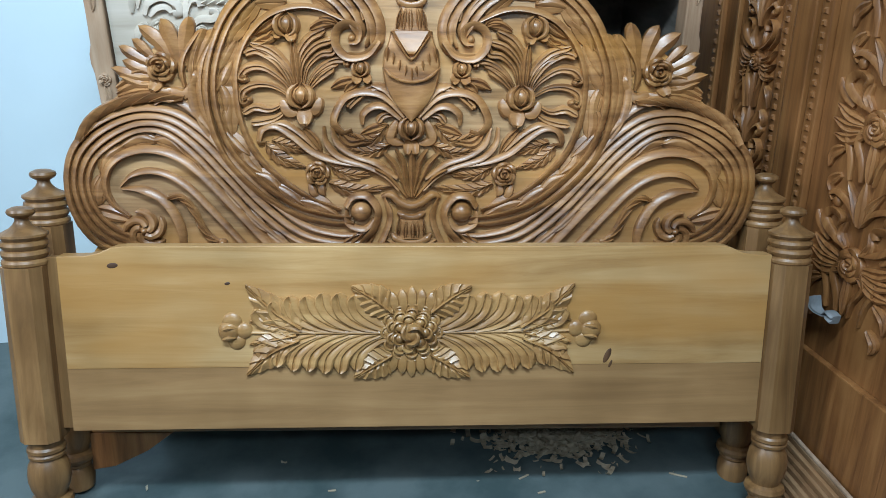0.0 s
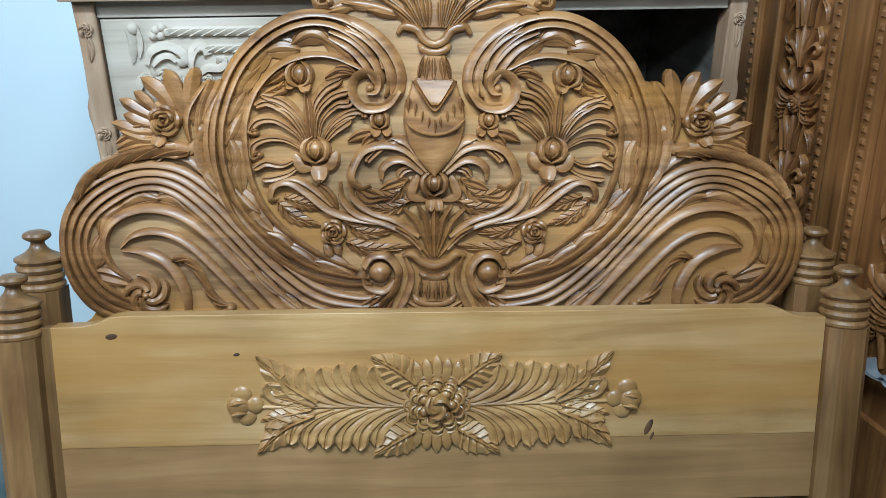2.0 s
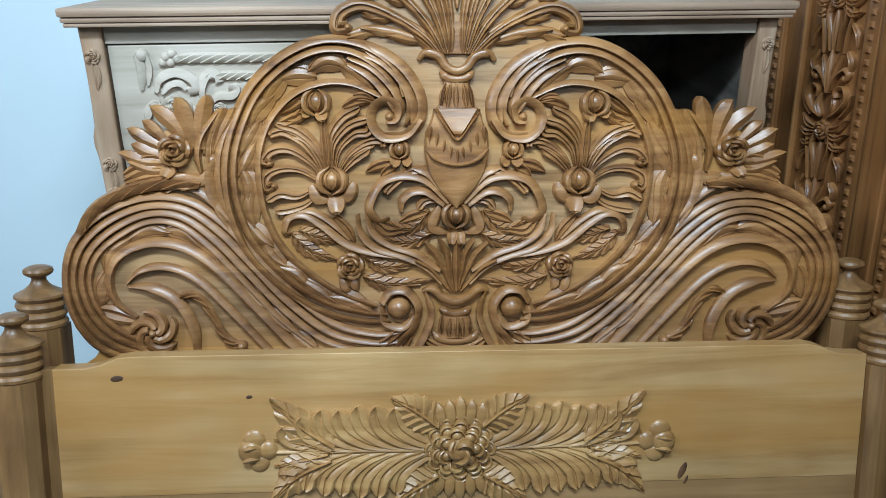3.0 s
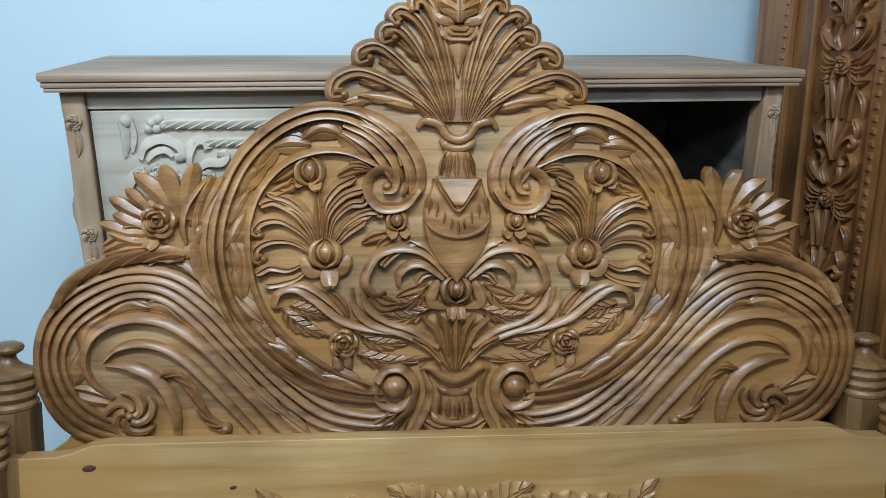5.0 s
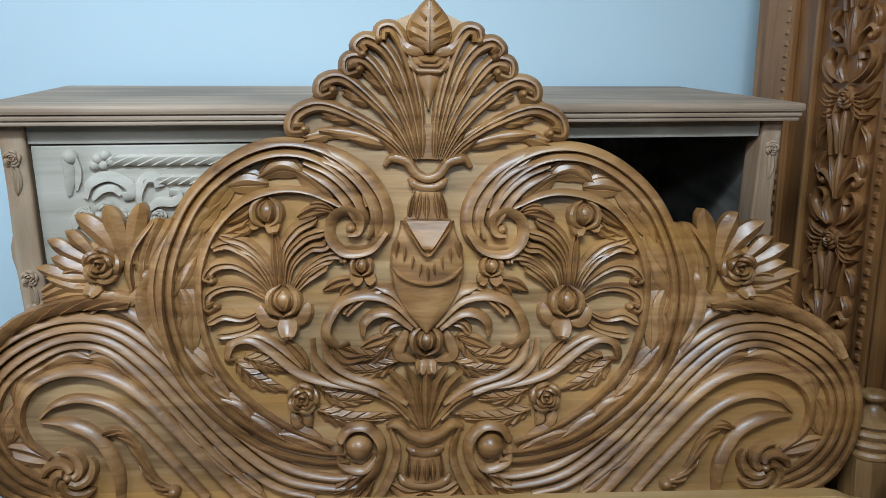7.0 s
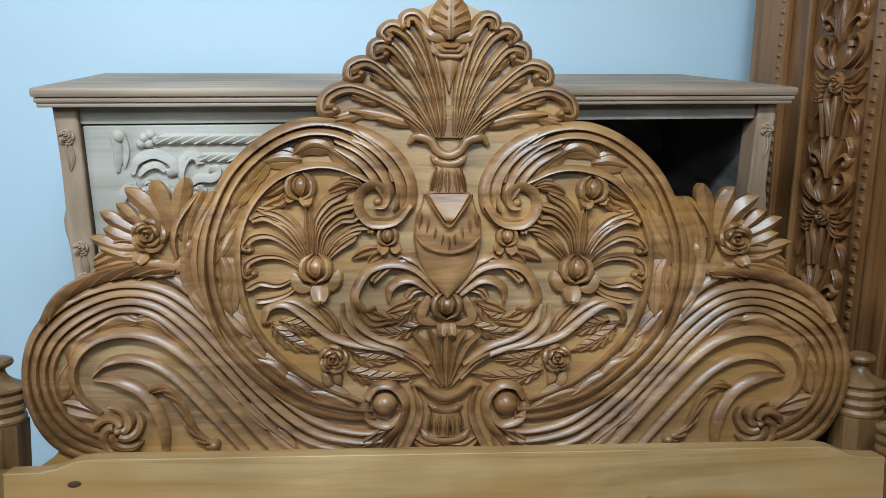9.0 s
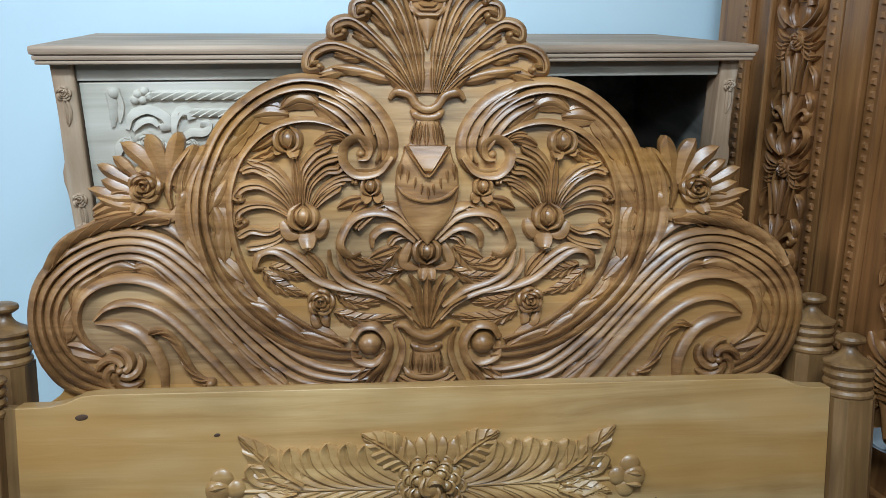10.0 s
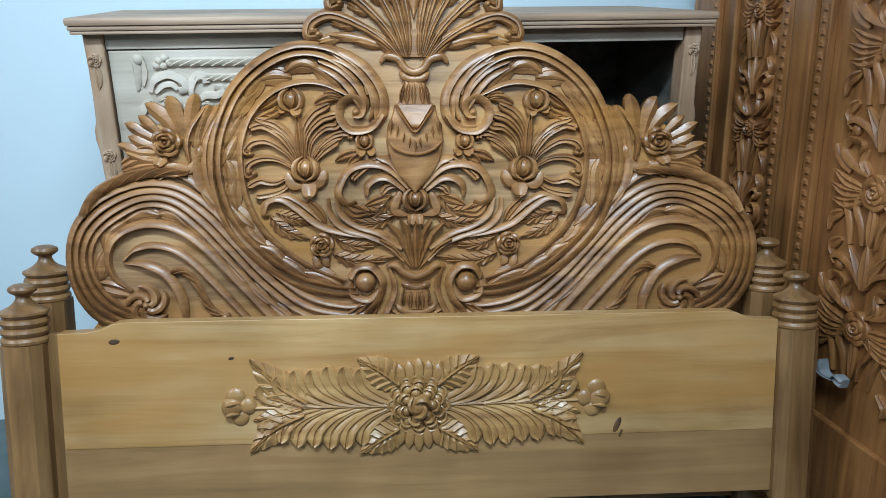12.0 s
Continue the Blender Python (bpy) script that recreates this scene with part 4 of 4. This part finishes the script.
ridge(P, "rope", [(-490, 1124), (-380, 1123), (-250, 1123), (-110, 1123)], 9, 9, 1, 1)
ridge(P, "carving", [(-610, 1166), (-606, 1140), (-610, 1100)], 8, 8, 0.9, 0.4)
ridge(P, "carving", [(-596, 1164), (-592, 1140), (-598, 1108)], 6, 7, 0.9, 0.4)
ball(P, "carving", (-603, 1164), 13, 10)
for x, z in ((-560, 1160), (-548, 1166), (-552, 1150), (-566, 1150), (-540, 1156)):
    ball(P, "carving", (x, z), 9, 9)
ridge(P, "carving", [(-585, 1095), (-575, 1120), (-545, 1132), (-515, 1118), (-510, 1100), (-525, 1095)], 9, 10, 0.5, 0.9)
ridge(P, "carving", [(-575, 1092), (-560, 1108), (-540, 1112), (-528, 1100)], 7, 9, 0.5, 0.6)
ridge(P, "carving", [(-500, 1075), (-500, 1105), (-485, 1128), (-468, 1126), (-465, 1112)], 9, 9, 0.4, 0.9)
ridge(P, "carving", [(-490, 1070), (-470, 1085), (-445, 1085), (-435, 1098), (-450, 1102)], 8, 9, 0.5, 0.8)
for x, z, r in ((-555, 1070, 20), (-530, 1060, 15), (-590, 1066, 14), (-470, 1060, 13)):
    rosette(P, "carving", (x, z), r, 10, False)
ridge(P, "carving", [(-610, 1040), (-600, 1066), (-580, 1074)], 9, 9, 0.4, 0.8)

# ---- carved double door standing along the right ----
# its own x runs towards the room's front, z up, y into the timber
DOORS = Matrix.Translation((1.07, 2.2, 0)) @ Matrix.Rotation(radians(-4), 4, "X") @ Matrix(((0, 1, 0, 0), (-1, 0, 0, 0), (0, 0, 1, 0), (0, 0, 0, 1)))
doors = empty("carved_door", DOORS, "reddish brown carved wooden double door standing upright on edge", "door")
HIGH = 2.15
DW = 1.5
backing = slab("door_panel", (0.0, 0.012, 0.03), (DW, 0.045, HIGH), DOOR, doors)
for x0, x1, y in ((-0.01, 0.13, -0.006), (0.205, 0.215, -0.004), (0.43, 0.475, -0.008), (0.487, 0.56, -0.014), (0.572, 0.61, -0.008), (1.02, 1.06, -0.008), (1.07, 1.5, -0.012)):
    slab("stile", (x0, y, 0.03), (x1, 0.0118, HIGH), DOOR, doors, 0.004)
slab("bottom_rail", (0.611, -0.006, 0.03), (1.019, 0.0117, 0.3), DOOR, doors, 0.004)
slab("bottom_rail", (0.131, -0.004, 0.03), (0.429, 0.0117, 0.3), DOOR, doors, 0.004)


def bead_strip(x, w, y):
    """A moulding strip notched into small square beads."""
    pieces = []
    z = 0.36
    while z < HIGH - 0.02:
        bm_v = [(x - w, y, z), (x + w, y, z), (x + w, y, z + 0.016), (x - w, y, z + 0.016)]
        top_v = [(x - w * 0.6, y - 0.006, z + 0.004), (x + w * 0.6, y - 0.006, z + 0.004), (x + w * 0.6, y - 0.006, z + 0.012), (x - w * 0.6, y - 0.006, z + 0.012)]
        pieces.append((bm_v + top_v, [(0, 1, 5, 4), (1, 2, 6, 5), (2, 3, 7, 6), (3, 0, 4, 7), (4, 5, 6, 7), (3, 2, 1, 0)]))
        z += 0.026
    v, f = merged(pieces)
    mesh_part("bead_moulding", v, f, DOOR, doors, "beaded moulding strip", False)


for x, y in ((0.115, -0.0055), (0.452, -0.0075), (0.592, -0.0075), (1.04, -0.0075)):
    bead_strip(x, 0.007, y)


def climb(board, x, z, s):
    """One repeat, 300 high, of the climbing ornament: twin stems, scrolls, flower, side leaves and plume."""
    for k in (-1, 1):
        for pts, w, h, e in (([(10, 0), (14, 40), (26, 80), (18, 118)], 5, 14, 0.5), ([(30, -5), (34, 40), (44, 85), (40, 120)], 5, 12, 0.4),
                             ([(12, 150), (40, 168), (58, 195), (48, 218), (30, 212), (32, 196)], 7, 18, 0.7), ([(44, 150), (66, 176), (74, 205)], 5, 13, 0.3),
                             ([(6, 215), (20, 245), (44, 262), (58, 252), (52, 238)], 5, 15, 0.6)):
            ridge(board, "scroll", [(x + k * a * s, z + b) for a, b in pts], w * s * 0.62 + 2, h, 0.5, e)
        for pts, w, h in (([(20, 120), (48, 128), (72, 150)], 8, 15), ([(18, 110), (48, 104), (76, 118)], 8, 15), ([(16, 98), (44, 80), (70, 84)], 8, 14), ([(48, 60), (66, 40), (70, 8)], 8, 12),
                          ([(4, 210), (12, 250), (30, 292)], 7, 15), ([(14, 150), (26, 176), (20, 205)], 7, 14), ([(46, 0), (60, -22), (56, -48)], 8, 13)):
            leaf(board, "leaf", [(x + k * a * s, z + b) for a, b in pts], w * s * 0.7 + 2, h)
        ball(board, "berry", (x + k * 44 * s, z + 240), 6 * s + 2, 14)
    leaf(board, "leaf", [(x, z + 205), (x, z + 255), (x, z + 305)], 8 * s + 1, 19)
    leaf(board, "leaf", [(x, z + 90), (x, z + 40), (x, z - 5)], 7 * s, 14)
    rosette(board, "rose", (x, z + 118), 20 * s + 2, 22)


P = Board(doors, DOOR, -0.008, False, None, 0.8, 0.9, 0, 1.1)
for z in range(380, 2000, 300):
    climb(P, 322, z + 135, 1.12)
P.deep = 0.6
for z in range(370, 2000, 300):
    climb(P, 800, z + 60, 1.85)
for z in range(420, 2100, 210):
    leaf(P, "leaf", [(523, z), (517, z + 45), (524, z + 95)], 10, 16)
    leaf(P, "leaf", [(523, z + 85), (530, z + 125), (522, z + 170)], 9, 14)
    ball(P, "berry", (523, z + 185), 8, 13)
ridge(P, "rope", [(640, 262), (750, 261), (850, 260), (1010, 259)], 12, 10, 1, 1)

plinth = empty("plinth", pose(0.0, 0.0, 0.0), "stack of thin brown wooden slats under the carved door", "plinth")
for k in range(8):
    a = k / 7
    slab("slat", (0.975 + 0.068 * a, 0.75, 0.0 if k == 0 else 0.012 + 0.105 * a), (1.052, 2.2, 0.0262 + 0.105 * a if k else 0.026), SLAT, plinth, 0.002)
slab("ledge", (1.044, 0.75, 0.1315), (1.053, 2.2, 0.1398), RAW_TOP, plinth, 0.003, "greyish ledge board")

# strip of plastic tied round the door's lower edge
wrap = empty("plastic_wrap", DOORS @ pose(0.785, -0.02, 0.43), "twisted greyish plastic strip tied on the carved door", "plastic strip")
line = glide([Vector(p) for p in ((-0.05, 0.018), (-0.034, -0.006), (-0.008, -0.01), (0.012, 0.0), (0.034, -0.004))], 6)
v, f = sweep(line, lambda t: 0.011 - 0.007 * math.sin(math.pi * min(1, t * 1.15)) ** 2, lambda t: 0.012 + 0.004 * math.sin(9 * t), CREASE, 0)
mesh_part("strip", v, f, TAPE, wrap)

# ---- shavings ----
rng = random.Random(4)
pieces = []


def shaving(x, y, z, size):
    a, curl = rng.uniform(0, 6.28), rng.uniform(0.6, 2.8)
    n, w = 6, size * rng.uniform(0.1, 0.22)
    tilt = rng.uniform(-0.5, 0.5)
    verts = []
    for i in range(n):
        t = i / (n - 1) - 0.5
        px, pz = size * math.sin(curl * t) / curl, size * (1 - math.cos(curl * t)) / curl
        for s in (-1, 1):
            q = Vector((px, s * w, pz + s * w * tilt))
            verts.append((x + q.x * math.cos(a) - q.y * math.sin(a), y + q.x * math.sin(a) + q.y * math.cos(a), z + abs(q.z) + 0.001))
    k = len(verts)
    verts += [(p[0], p[1], p[2] + 0.0006) for p in verts]
    faces = []
    for i in range(n - 1):
        b = 2 * i
        faces += [(b, b + 1, b + 3, b + 2), (k + b + 2, k + b + 3, k + b + 1, k + b), (b, b + 2, k + b + 2, k + b), (b + 3, b + 1, k + b + 1, k + b + 3)]
    return verts, faces


for i in range(2200):
    r = abs(rng.gauss(0, 0.45))
    a = rng.uniform(0, 6.28)
    x, y = 0.53 + 0.22 * r * math.cos(a), 1.69 + 0.13 * r * math.sin(a)
    hump = 0.05 * max(0, 1 - ((x - 0.53) / 0.24) ** 2 - ((y - 1.69) / 0.14) ** 2)
    pieces.append(shaving(x, y, rng.uniform(0.2, 1) * hump, rng.uniform(0.012, 0.042)))
v, f = merged(pieces)
tagged(mesh_part("wood_shavings", v, f, SHAVING), "heap of curled pale wood shavings on the floor", "shavings", "", "stuff")
pieces = [shaving(rng.uniform(-0.6, 0.9), rng.uniform(0.9, 1.75), 0, rng.uniform(0.006, 0.02)) for i in range(60)]
v, f = merged(pieces)
tagged(mesh_part("loose_shavings", v, f, SHAVING), "loose pale wood chips strewn over the floor", "shavings", "", "stuff")
for x, y, a, size in ((0.79, 1.5, -28, 0.045), (0.43, 1.49, 10, 0.02), (0.4, 1.55, 25, 0.03), (-0.08, 1.57, 0, 0.02), (0.2, 1.48, -8, 0.02), (0.14, 1.47, 8, 0.018)):
    ob = part("wood_splinter", block(bmesh.new(), (-size / 2, -0.0025, 0), (size / 2, 0.0025, 0.003), 0.0008), SHAVING)
    ob.matrix_world = pose(x, y, 0, 0, 0, a)
    tagged(ob, "thin pale wood splinter lying on the floor", "splinter", "splinters on the floor")
